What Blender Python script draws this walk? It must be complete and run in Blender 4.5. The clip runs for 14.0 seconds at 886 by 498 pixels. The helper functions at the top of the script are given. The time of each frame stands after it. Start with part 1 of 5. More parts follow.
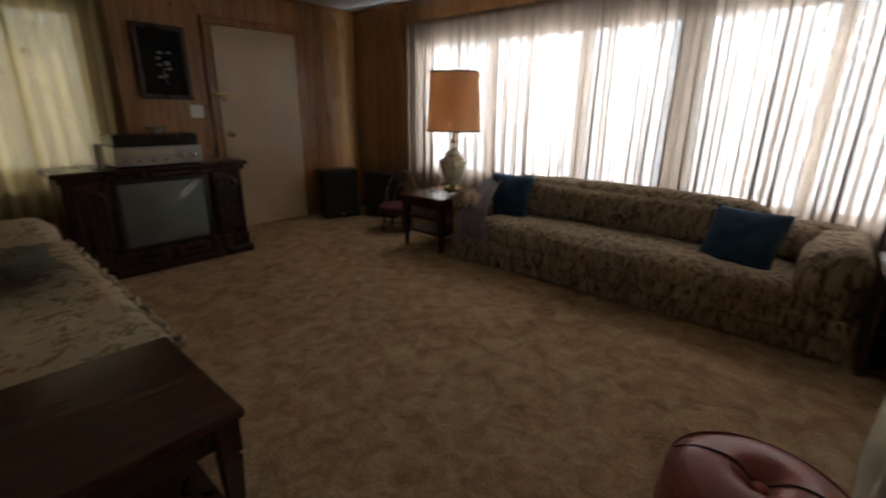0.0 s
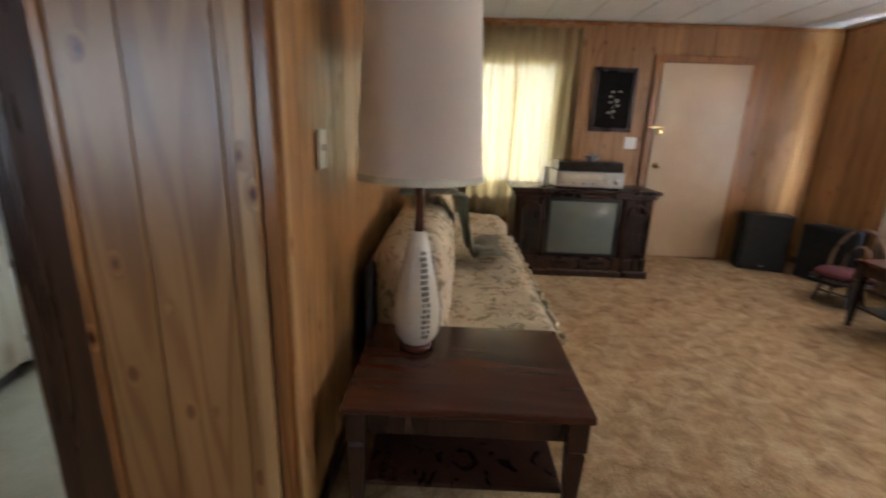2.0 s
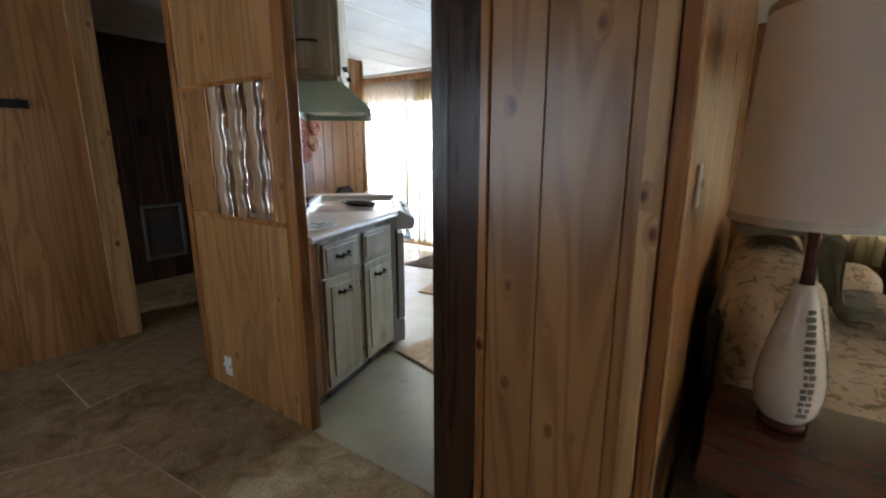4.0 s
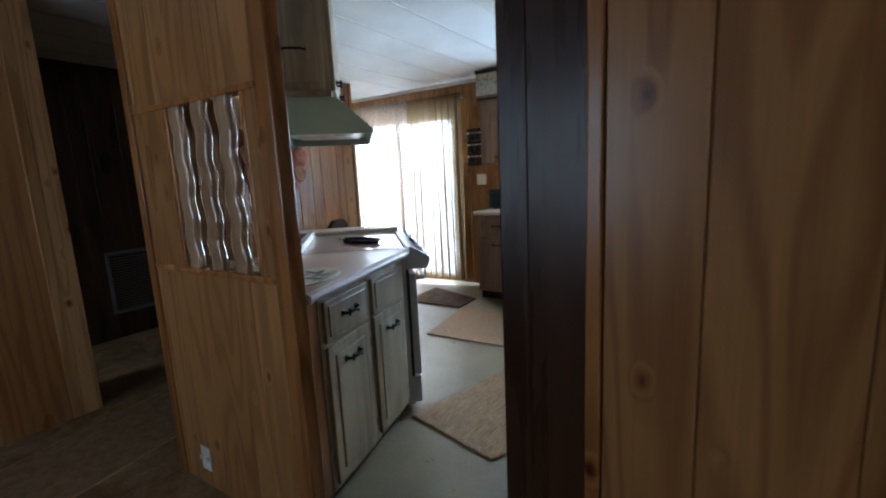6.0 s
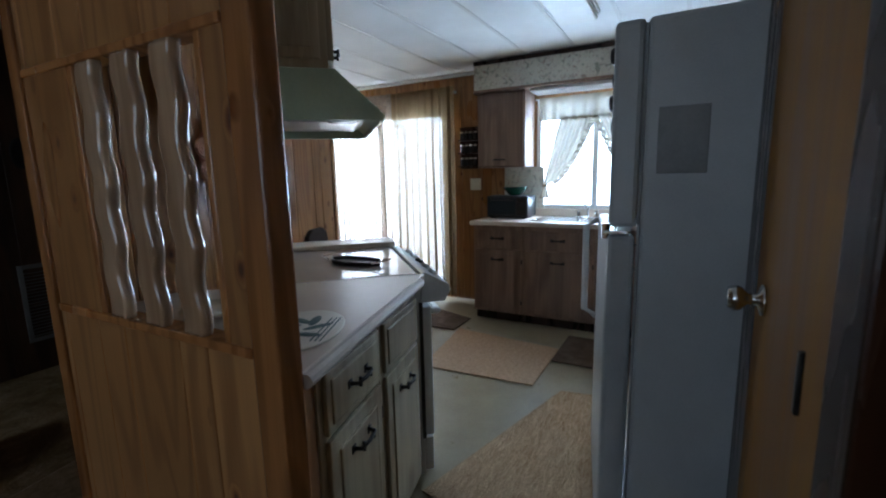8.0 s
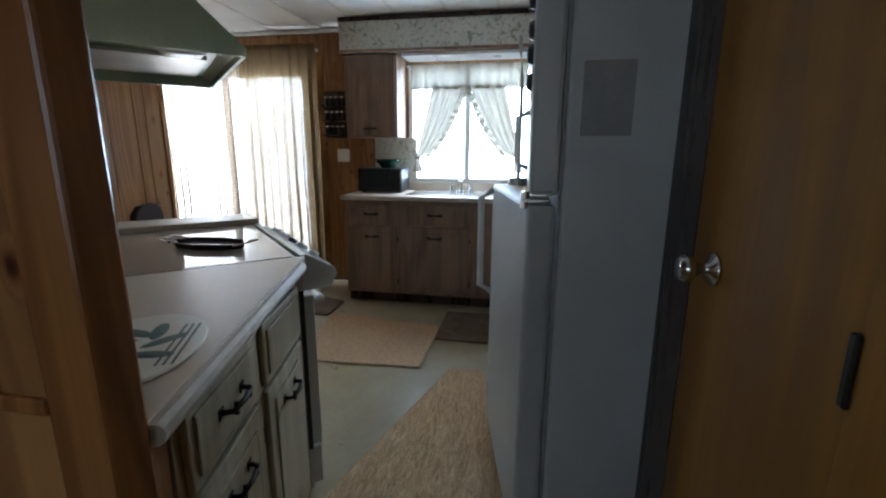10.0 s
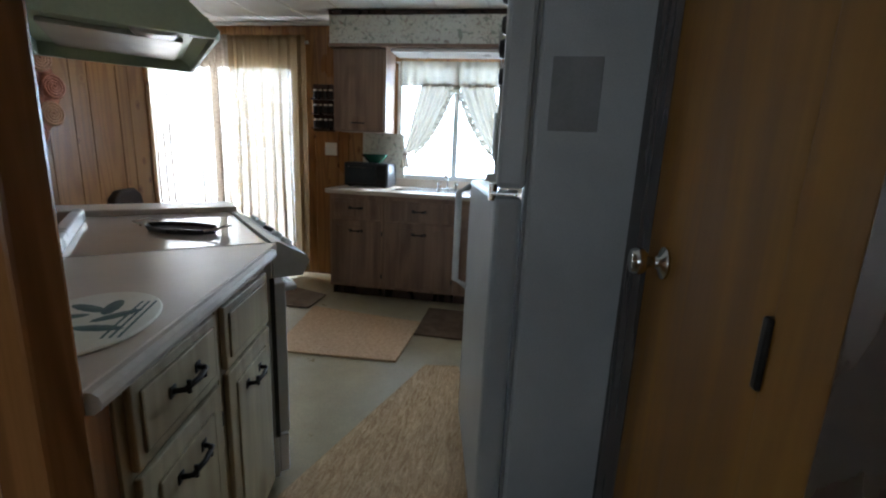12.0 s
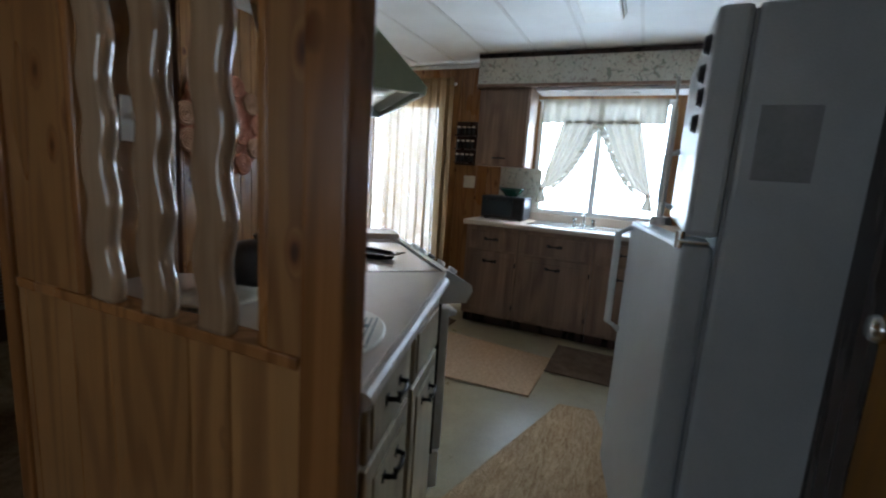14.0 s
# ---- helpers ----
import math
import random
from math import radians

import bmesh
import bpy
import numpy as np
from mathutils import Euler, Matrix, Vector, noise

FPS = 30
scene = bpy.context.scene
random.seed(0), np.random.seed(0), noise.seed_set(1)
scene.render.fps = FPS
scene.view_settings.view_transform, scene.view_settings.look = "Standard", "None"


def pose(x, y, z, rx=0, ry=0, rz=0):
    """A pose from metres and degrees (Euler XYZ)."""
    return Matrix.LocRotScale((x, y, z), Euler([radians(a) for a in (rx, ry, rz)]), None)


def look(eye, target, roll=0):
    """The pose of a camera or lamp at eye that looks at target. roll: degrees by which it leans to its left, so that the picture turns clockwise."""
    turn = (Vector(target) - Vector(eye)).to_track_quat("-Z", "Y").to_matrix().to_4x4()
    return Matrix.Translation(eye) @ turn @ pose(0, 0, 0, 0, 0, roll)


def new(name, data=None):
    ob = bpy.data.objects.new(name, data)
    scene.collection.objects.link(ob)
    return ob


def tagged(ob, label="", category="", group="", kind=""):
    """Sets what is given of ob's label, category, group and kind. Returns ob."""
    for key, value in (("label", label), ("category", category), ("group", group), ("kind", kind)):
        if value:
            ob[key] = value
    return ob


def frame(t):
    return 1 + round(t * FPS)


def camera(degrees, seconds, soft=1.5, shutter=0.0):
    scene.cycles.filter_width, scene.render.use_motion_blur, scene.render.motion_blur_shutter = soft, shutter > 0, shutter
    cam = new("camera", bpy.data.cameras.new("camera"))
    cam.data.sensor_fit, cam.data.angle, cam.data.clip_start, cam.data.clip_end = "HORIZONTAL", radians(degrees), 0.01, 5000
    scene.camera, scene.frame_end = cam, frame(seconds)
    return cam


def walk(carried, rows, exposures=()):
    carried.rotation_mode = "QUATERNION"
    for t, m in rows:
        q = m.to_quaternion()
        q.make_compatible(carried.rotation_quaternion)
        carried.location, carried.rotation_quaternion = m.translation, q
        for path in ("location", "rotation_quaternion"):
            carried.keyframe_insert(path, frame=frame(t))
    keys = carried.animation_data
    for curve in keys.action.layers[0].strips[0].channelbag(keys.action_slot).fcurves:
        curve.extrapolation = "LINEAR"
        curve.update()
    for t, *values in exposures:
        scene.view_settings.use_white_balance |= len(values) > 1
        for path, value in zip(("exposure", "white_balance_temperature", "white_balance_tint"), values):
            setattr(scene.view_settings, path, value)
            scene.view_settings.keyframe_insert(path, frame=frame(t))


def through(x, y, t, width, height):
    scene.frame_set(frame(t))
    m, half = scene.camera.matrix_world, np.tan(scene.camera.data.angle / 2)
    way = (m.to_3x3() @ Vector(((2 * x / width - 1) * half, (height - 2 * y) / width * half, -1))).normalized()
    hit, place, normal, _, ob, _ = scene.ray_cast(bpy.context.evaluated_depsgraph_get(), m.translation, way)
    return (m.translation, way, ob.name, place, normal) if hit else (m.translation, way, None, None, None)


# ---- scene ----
cam = camera(90.0, 14.0, soft=2.1, shutter=0.4)
PATH = [
    (0, (1.042, 1.062, 1.25), (-0.215, 2.498, 0.65), 0.6),
    (0.5, (1.004, 1.048, 1.253), (-0.526, 2.175, 0.632), 0.3),
    (1, (1.02, 1.065, 1.267), (-0.732, 1.813, 0.657), 0.5),
    (1.5, (1.061, 1.056, 1.283), (-0.817, 1.438, 0.71), 1.5),
    (2, (1.121, 1.014, 1.288), (-0.808, 0.982, 0.764), 2.1),
    (2.5, (1.188, 0.968, 1.29), (-0.666, 0.413, 0.787), 1.4),
    (3, (1.208, 0.918, 1.297), (-0.542, 0.07, 0.829), 0.4),
    (3.5, (1.213, 0.835, 1.299), (-0.434, -0.203, 0.84), 0.1),
    (4, (1.196, 0.738, 1.313), (-0.406, -0.378, 0.88), -0.1),
    (6.5, (0.822, 0.203, 1.315), (-0.837, -0.865, 0.993), -2.9),
    (7, (0.748, 0.066, 1.311), (-0.923, -0.984, 0.986), -2.1),
    (7.5, (0.669, -0.099, 1.332), (-1.064, -1.04, 1.002), -1.7),
    (8, (0.561, -0.195, 1.332), (-1.173, -1.137, 1.007), -1.3),
    (8.5, (0.449, -0.266, 1.325), (-1.302, -1.179, 1.009), -0.9),
    (9, (0.409, -0.396, 1.317), (-1.451, -1.058, 1.001), 0.1),
    (11.5, (0.376, -0.386, 1.25), (-1.552, -0.625, 0.776), 1.1),
    (12, (0.386, -0.327, 1.263), (-1.543, -0.637, 0.833), 2.5),
    (12.5, (0.407, -0.276, 1.263), (-1.491, -0.75, 0.846), 2.8),
    (13, (0.419, -0.26, 1.249), (-1.404, -0.986, 0.862), 4.6),
    (13.5, (0.441, -0.325, 1.252), (-1.366, -1.104, 0.89), 4.5),
    (14, (0.502, -0.49, 1.287), (-1.303, -1.285, 0.959), 3.9),
]
EXPOSURES = [
    (0.0, 0.15, 6050, 10), (0.5, 0.72, 6250, 10), (1.0, 1.45, 6250, 10), (1.5, 1.95, 6050, 10), (2.0, 2.05, 5750, 10),
    (2.5, 2.05, 5600, 10), (3.0, 1.85, 5600, 10), (3.5, 1.75, 5700, 10), (4.0, 1.6, 5900, 10), (6.5, 0.8, 5450, 10), (7.5, 0.5, 5450, 10),
    (9.0, 0.4, 5700, 10), (11.5, 0.6, 6100, 10), (12.5, 0.38, 6100, 10), (14.0, 0.32, 6000, 10),
]
walk(cam, [(t, look(eye, target, roll)) for t, eye, target, roll in PATH], EXPOSURES)

# ---- world, sun, window light ----
world = bpy.data.worlds.new("sky")
scene.world = world
world.use_nodes = True
wn = world.node_tree.nodes
sky = wn.new("ShaderNodeTexSky")
sky.sky_type, sky.sun_disc = "NISHITA", False
sky.sun_elevation, sky.sun_rotation = radians(52), radians(-40)
wn["Background"].inputs["Strength"].default_value = 0.12
world.node_tree.links.new(sky.outputs["Color"], wn["Background"].inputs["Color"])
sun = new("sun", bpy.data.lights.new("sun", "SUN"))
sun.data.energy, sun.data.angle, sun.data.color = 3.0, radians(0.5), (1, 0.95, 0.87)
sun.matrix_world = look((-6, 5, 11), (0, 0, 0))


def window_light(name, eye, target, w, h, watts, colour):
    lamp = new(name, bpy.data.lights.new(name, "AREA"))
    lamp.data.shape, lamp.data.size, lamp.data.size_y = "RECTANGLE", w, h
    lamp.data.energy, lamp.data.color = watts, colour
    lamp.matrix_world = look(eye, target)
    return lamp


# ---- plan ----
WEST, NORTH, EAST = -3.70, 4.80, 2.6
PART = 0.60       # living side of the partition
CEIL = 2.36
DINE = -3.30      # dining wall
BACK = -4.25      # far end of the hall and the dining corner

# sky light standing in the window openings
window_light("big_window_light", (-0.42, NORTH + 0.09, 1.26), (-0.42, 0, 1.2), 4.2, 1.3, 540, (0.84, 0.93, 1.0))
window_light("slider_light", (WEST - 0.09, -3.25, 1.02), (0, -3.25, 1.0), 1.6, 1.95, 175, (0.88, 0.95, 1.0))
window_light("sink_window_light", (WEST - 0.09, -0.9, 1.5), (0, -0.9, 1.4), 1.1, 1.0, 60, (0.68, 0.84, 1.0))
window_light("west_window_light", (WEST - 0.09, 1.62, 1.36), (0, 1.62, 1.3), 0.84, 1.22, 10, (1.0, 0.97, 0.85))
window_light("east_window_light", (EAST + 0.09, -1.5, 1.4), (0, -1.5, 1.2), 2.5, 1.0, 5.2, (0.88, 0.94, 1.0))

# Added fill for the corridor, entering by an unseen window and doorway
window_light("side_room_light", (EAST + 0.09, -3.55, 1.4), (0, -3.55, 1.2), 0.75, 1.0, 7.0, (0.86, 0.96, 0.96))


# ---- materials ----
class Nodes:
    def __init__(self, name):
        self.m = bpy.data.materials.new(name)
        self.m.use_nodes = True
        self.t = self.m.node_tree
        self.b = self.t.nodes["Principled BSDF"]
        self.out = self.t.nodes["Material Output"]

    def add(self, kind, **kw):
        n = self.t.nodes.new("ShaderNode" + kind)
        for k, v in kw.items():
            if k in n.inputs:
                n.inputs[k].default_value = v
        return n

    def link(self, a, b):
        self.t.links.new(a, b)

    def coords(self, sx=1, sy=1, sz=1, space="Object", shift=True):
        if space == "World":
            src = self.add("NewGeometry").outputs["Position"]
        else:
            src = self.add("TexCoord").outputs["Object"]
        if shift:
            info = self.add("ObjectInfo")
            mul = self.add("Math")
            mul.operation = "MULTIPLY"
            mul.inputs[1].default_value = 37.0
            self.link(info.outputs["Random"], mul.inputs[0])
            addv = self.add("VectorMath")
            self.link(src, addv.inputs[0])
            self.link(mul.outputs[0], addv.inputs[1])
            src = addv.outputs[0]
        mp = self.add("Mapping")
        mp.inputs["Scale"].default_value = (sx, sy, sz)
        self.link(src, mp.inputs["Vector"])
        return mp.outputs[0]

    def noise(self, vec, scale, detail=4.0, rough=0.55, distort=0.0):
        n = self.add("TexNoise", Scale=scale, Detail=detail, Roughness=rough, Distortion=distort)
        self.link(vec, n.inputs["Vector"])
        return n.outputs["Fac"]

    def ramp(self, fac, *stops):
        r = self.add("ValToRGB")
        e = r.color_ramp.elements
        while len(e) < len(stops):
            e.new(0.5)
        for el, (p, c) in zip(e, stops):
            el.position, el.color = p, (*c, 1) if len(c) == 3 else c
        self.link(fac, r.inputs[0])
        return r.outputs[0]

    def mix(self, fac, a, b, mode="MIX"):
        n = self.t.nodes.new("ShaderNodeMix")
        n.data_type, n.blend_type = "RGBA", mode
        for sock, v in ((n.inputs[0], fac), (n.inputs[6], a), (n.inputs[7], b)):
            if isinstance(v, (int, float)):
                sock.default_value = v
            elif isinstance(v, tuple):
                sock.default_value = (*v, 1)
            else:
                self.link(v, sock)
        return n.outputs[2]

    def bump(self, height, strength, distance=0.01):
        n = self.add("Bump", Strength=strength, Distance=distance)
        self.link(height, n.inputs["Height"])
        self.link(n.outputs[0], self.b.inputs["Normal"])

    def done(self, colour=None, rough=0.5, metal=0.0, spec=0.5):
        if colour is not None:
            if isinstance(colour, tuple):
                self.b.inputs["Base Color"].default_value = (*colour, 1)
            else:
                self.link(colour, self.b.inputs["Base Color"])
        if isinstance(rough, (int, float)):
            self.b.inputs["Roughness"].default_value = rough
        else:
            self.link(rough, self.b.inputs["Roughness"])
        self.b.inputs["Metallic"].default_value = metal
        self.b.inputs["Specular IOR Level"].default_value = spec
        return self.m


def grey(v):
    return (v, v, v)


def wood(name, dark, light, rough=0.35, knots=0.0, along="z", space="World", tint=0.12, fine=1.0):
    n = Nodes(name)
    st = {"x": (0.4, 4, 4), "y": (4, 0.4, 4), "z": (4, 4, 0.4)}[along]
    v = n.coords(*st, space=space)
    g = n.noise(v, 1.9, 4, 0.5, 1.6)
    f = n.noise(n.coords(*[a * (14 if a > 1 else 4) for a in st], space=space), 1.0, 3, 0.6)
    mid = tuple((a + b) / 2 for a, b in zip(dark, light))
    c = n.ramp(g, (0.30, dark), (0.5, mid), (0.72, light))
    c = n.mix(0.36 * fine, c, n.ramp(f, (0.3, grey(0.45)), (0.7, grey(1.0))), "MULTIPLY")
    if knots:
        kv = n.coords(*{"x": (1.5, 5, 5), "y": (5, 1.5, 5), "z": (5, 5, 3.4)}[along], space=space)
        vo = n.add("TexVoronoi", Scale=0.85, Randomness=1.0)
        n.link(kv, vo.inputs["Vector"])
        wob = n.noise(kv, 3.0, 3)
        sm = n.add("Math")
        sm.operation = "MULTIPLY_ADD"
        sm.inputs[1].default_value = 0.16
        n.link(wob, sm.inputs[0])
        n.link(vo.outputs["Distance"], sm.inputs[2])
        k = n.ramp(sm.outputs[0], (0.14, (0.20, 0.09, 0.05)), (0.20, (0.52, 0.36, 0.26)), (0.32, grey(1.0)))
        c = n.mix(knots, c, k, "MULTIPLY")
    info = n.add("ObjectInfo")
    tone = n.ramp(info.outputs["Random"], (0.0, grey(1 - tint)), (1.0, grey(1.0)))
    c = n.mix(1.0, c, tone, "MULTIPLY")
    n.bump(f, 0.06, 0.003)
    r = n.ramp(g, (0.2, grey(rough * 0.8)), (0.8, grey(min(1, rough * 1.3))))
    return n.done(c, r)


def pine(name, dark, light, rough=0.3, along="z"):
    """Varnished knotty pine: flame-shaped growth lines, fine fibre and scattered dark knots."""
    n = Nodes(name)
    turn = {"x": (2, 0, 1), "y": (0, 2, 1), "z": (0, 1, 2)}[along]

    def stretched(a, b):
        k = (a, a, b)
        return n.coords(*[k[i] for i in turn], space="World")

    def maths(op, a, b):
        m = n.add("Math")
        m.operation = op
        for sock, q in zip(m.inputs, (a, b)):
            if isinstance(q, (int, float)):
                sock.default_value = q
            else:
                n.link(q, sock)
        return m.outputs[0]

    vo = n.add("TexVoronoi", Scale=1.0, Randomness=1.0)
    n.link(stretched(10.0, 6.0), vo.inputs["Vector"])
    near = maths("MULTIPLY_ADD", n.noise(stretched(60, 45), 1.0, 2), 0.06)
    some = n.ramp(vo.outputs["Color"], (0.52, grey(1.0)), (0.54, grey(0.0)))
    n.link(maths("ADD", vo.outputs["Distance"], some), near.node.inputs[2])
    swirl = n.ramp(near, (0.0, grey(0.16)), (0.30, grey(0.0)))
    flow = maths("ADD", n.noise(stretched(5.5, 0.42), 1.0, 2, 0.4, 0.3), swirl)
    lines = maths("SINE", maths("MULTIPLY", flow, 62.0), 0.0)
    fibre = n.noise(stretched(130, 3.0), 1.0, 3, 0.6)
    broad = n.noise(stretched(2.2, 0.5), 1.0, 3, 0.5)
    mid = tuple((a + b) / 2 for a, b in zip(dark, light))
    c = n.ramp(broad, (0.28, mid), (0.72, light))
    streak = n.ramp(maths("MULTIPLY_ADD", lines, 0.5), (0.45, grey(0.0)), (1.0, grey(0.55)))
    streak.node.inputs[0].links[0].from_node.inputs[2].default_value = 0.5
    c = n.mix(streak, c, dark)
    c = n.mix(0.30, c, n.ramp(fibre, (0.3, grey(0.5)), (0.7, grey(1.0))), "MULTIPLY")
    knot = n.ramp(near, (0.065, (0.16, 0.075, 0.04)), (0.10, (0.34, 0.20, 0.12)), (0.135, (0.62, 0.47, 0.36)), (0.24, grey(1.0)))
    c = n.mix(1.0, c, knot, "MULTIPLY")
    info = n.add("ObjectInfo")
    c = n.mix(1.0, c, n.ramp(info.outputs["Random"], (0.0, (0.80, 0.78, 0.74)), (1.0, grey(1.0))), "MULTIPLY")
    n.bump(fibre, 0.05, 0.003)
    r = n.ramp(broad, (0.2, grey(rough * 0.8)), (0.8, grey(min(1, rough * 1.3))))
    return n.done(c, r)


def mottled(name, a, b, scale=8.0, rough=0.5, metal=0.0, bump=0.0, bscale=120.0, spec=0.5, c3=None, space="Object"):
    """Two tones at a large scale, worn by a fine grain."""
    n = Nodes(name)
    v = n.coords(space=space)
    c = n.ramp(n.noise(v, scale, 5, 0.6, 0.4), (0.32, a), (0.68, b))
    if c3:
        c = n.mix(n.ramp(n.noise(v, scale * 2.7, 3), (0.55, grey(0)), (0.65, grey(1))), c, c3)
    fine = n.noise(v, bscale, 3, 0.6)
    c = n.mix(0.18, c, n.ramp(fine, (0.3, grey(0.5)), (0.7, grey(1.0))), "MULTIPLY")
    if bump:
        n.bump(fine, bump, 0.006)
    r = n.ramp(n.noise(v, scale * 1.7, 3), (0.2, grey(rough * 0.94)), (0.8, grey(min(1.0, rough * 1.08))))
    return n.done(c, r, metal, spec)


def printed(name, ground, inks, scale=9.0, stretch=(1, 1, 1), rough=0.9, bump=0.25, quilt=0.0):
    """Woven cloth with a printed pattern of blotchy leaves in several inks."""
    n = Nodes(name)
    v = n.coords(*stretch, shift=False)
    c = n.ramp(n.noise(v, scale * 0.6, 4), (0.3, ground), (0.7, tuple(x * 0.78 for x in ground)))
    for i, (ink, lo) in enumerate(inks):
        mp = n.add("Mapping")
        mp.inputs["Location"].default_value = (i * 5.3, i * 2.1, i * 3.7)
        n.link(v, mp.inputs["Vector"])
        f = n.noise(mp.outputs[0], scale * (1 + 0.35 * i), 3, 0.55, 1.4)
        c = n.mix(n.ramp(f, (lo, grey(0)), (lo + 0.06, grey(0.85))), c, ink)
    w = n.noise(n.coords(shift=False), 260, 2)
    c = n.mix(0.25, c, n.ramp(w, (0.3, grey(0.5)), (0.7, grey(1))), "MULTIPLY")
    h = w
    if quilt:
        q = n.noise(n.coords(shift=False), 34, 2, 0.5, 0.8)
        h = n.mix(0.8, w, q)
    n.bump(h, bump, 0.012 if quilt else 0.004)
    return n.done(c, rough, 0, 0.2)


def sheer(name, cloth, through, gaps, slub=60.0, gap_scale=(3, 3, 30), edge=(0.46, 0.60)):
    """Open-weave curtain: lets light through its threads and plain light through its gaps."""
    n = Nodes(name)
    v = n.coords(*gap_scale, shift=False)
    f = n.noise(v, 6.0, 4, 0.7)
    f2 = n.noise(n.coords(shift=False), slub, 3)
    col = n.mix(0.3, cloth, n.ramp(f2, (0.3, tuple(x * 0.6 for x in cloth)), (0.7, cloth)))
    dif = n.add("BsdfDiffuse")
    tr = n.add("BsdfTranslucent")
    n.link(col, dif.inputs["Color"])
    tr.inputs["Color"].default_value = (*through, 1)
    clear = n.add("BsdfTransparent")
    m1 = n.t.nodes.new("ShaderNodeMixShader")
    m1.inputs[0].default_value = 0.62
    n.link(dif.outputs[0], m1.inputs[1])
    n.link(tr.outputs[0], m1.inputs[2])
    m2 = n.t.nodes.new("ShaderNodeMixShader")
    n.link(n.ramp(f, (edge[0], grey(gaps[0])), (edge[1], grey(gaps[1]))), m2.inputs[0])
    n.link(m1.outputs[0], m2.inputs[1])
    n.link(clear.outputs[0], m2.inputs[2])
    n.link(m2.outputs[0], n.out.inputs["Surface"])
    return n.m


def shade_cloth(name, cloth, through):
    n = Nodes(name)
    w = n.noise(n.coords(1, 1, 6), 90, 3)
    col = n.mix(0.2, cloth, n.ramp(w, (0.3, tuple(x * 0.7 for x in cloth)), (0.7, cloth)))
    dif = n.add("BsdfDiffuse")
    n.link(col, dif.inputs["Color"])
    tr = n.add("BsdfTranslucent")
    tr.inputs["Color"].default_value = (*through, 1)
    m1 = n.t.nodes.new("ShaderNodeMixShader")
    m1.inputs[0].default_value = 0.45
    n.link(dif.outputs[0], m1.inputs[1])
    n.link(tr.outputs[0], m1.inputs[2])
    n.link(m1.outputs[0], n.out.inputs["Surface"])
    return n.m


def carpet_material():
    n = Nodes("shag_carpet")
    v = n.coords(space="World", shift=False)
    big = n.noise(v, 1.6, 4, 0.6, 0.5)
    mid = n.noise(v, 9, 4, 0.62, 0.8)
    tuft = n.noise(v, 75, 3, 0.7)
    c = n.ramp(mid, (0.30, (0.30, 0.165, 0.075)), (0.5, (0.58, 0.39, 0.21)), (0.68, (0.78, 0.58, 0.35)))
    c = n.mix(0.35, c, n.ramp(big, (0.3, (0.34, 0.21, 0.10)), (0.7, (0.66, 0.47, 0.27))))
    c = n.mix(0.55, c, n.ramp(tuft, (0.3, grey(0.3)), (0.65, grey(1))), "MULTIPLY")
    # grey-brown darkening across the hall, growing as y falls, with a ragged edge
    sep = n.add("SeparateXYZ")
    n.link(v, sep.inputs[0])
    hall_ramp = n.add("MapRange")
    hall_ramp.inputs["From Min"].default_value, hall_ramp.inputs["From Max"].default_value = 0.5, -0.7
    n.link(sep.outputs["Y"], hall_ramp.inputs["Value"])
    darkened = n.mix(1.0, hall_ramp.outputs[0], n.ramp(n.noise(v, 2.3, 4, 0.6, 0.6), (0.30, grey(0.45)), (0.62, grey(1.0))), "MULTIPLY")
    c = n.mix(darkened, c, (0.46, 0.45, 0.40), "MULTIPLY")
    n.bump(n.mix(0.5, mid, tuft), 0.9, 0.03)
    return n.done(c, 0.97, 0, 0.05)


def vinyl_material():
    n = Nodes("sheet_vinyl")
    v = n.coords(space="World", shift=False)
    c = n.ramp(n.noise(v, 5, 5, 0.6), (0.3, (0.26, 0.21, 0.125)), (0.7, (0.33, 0.275, 0.17)))
    sp = n.noise(v, 140, 2)
    c = n.mix(0.3, c, n.ramp(sp, (0.4, grey(0.55)), (0.6, grey(1))), "MULTIPLY")
    n.bump(n.noise(v, 30, 3), 0.06, 0.004)
    return n.done(c, n.ramp(n.noise(v, 9, 3), (0.2, grey(0.26)), (0.8, grey(0.34))))


def wallpaper_material():
    n = Nodes("floral_wallpaper")
    v = n.coords(shift=False)
    c = n.ramp(n.noise(v, 7, 3), (0.3, (0.60, 0.60, 0.52)), (0.7, (0.68, 0.68, 0.60)))
    for i, (ink, sc) in enumerate((((0.22, 0.26, 0.2), 16.0), ((0.35, 0.25, 0.22), 22.0))):
        f = n.noise(v, sc, 3, 0.6, 1.6 + i)
        c = n.mix(n.ramp(f, (0.58, grey(0)), (0.62, grey(0.8))), c, ink)
    return n.done(c, 0.6)


def dark_glass(name, colour, rough):
    n = Nodes(name)
    v = n.coords()
    return n.done(n.ramp(n.noise(v, 3, 2), (0.3, colour), (0.7, tuple(x * 1.2 for x in colour))), rough, 0, 0.7)


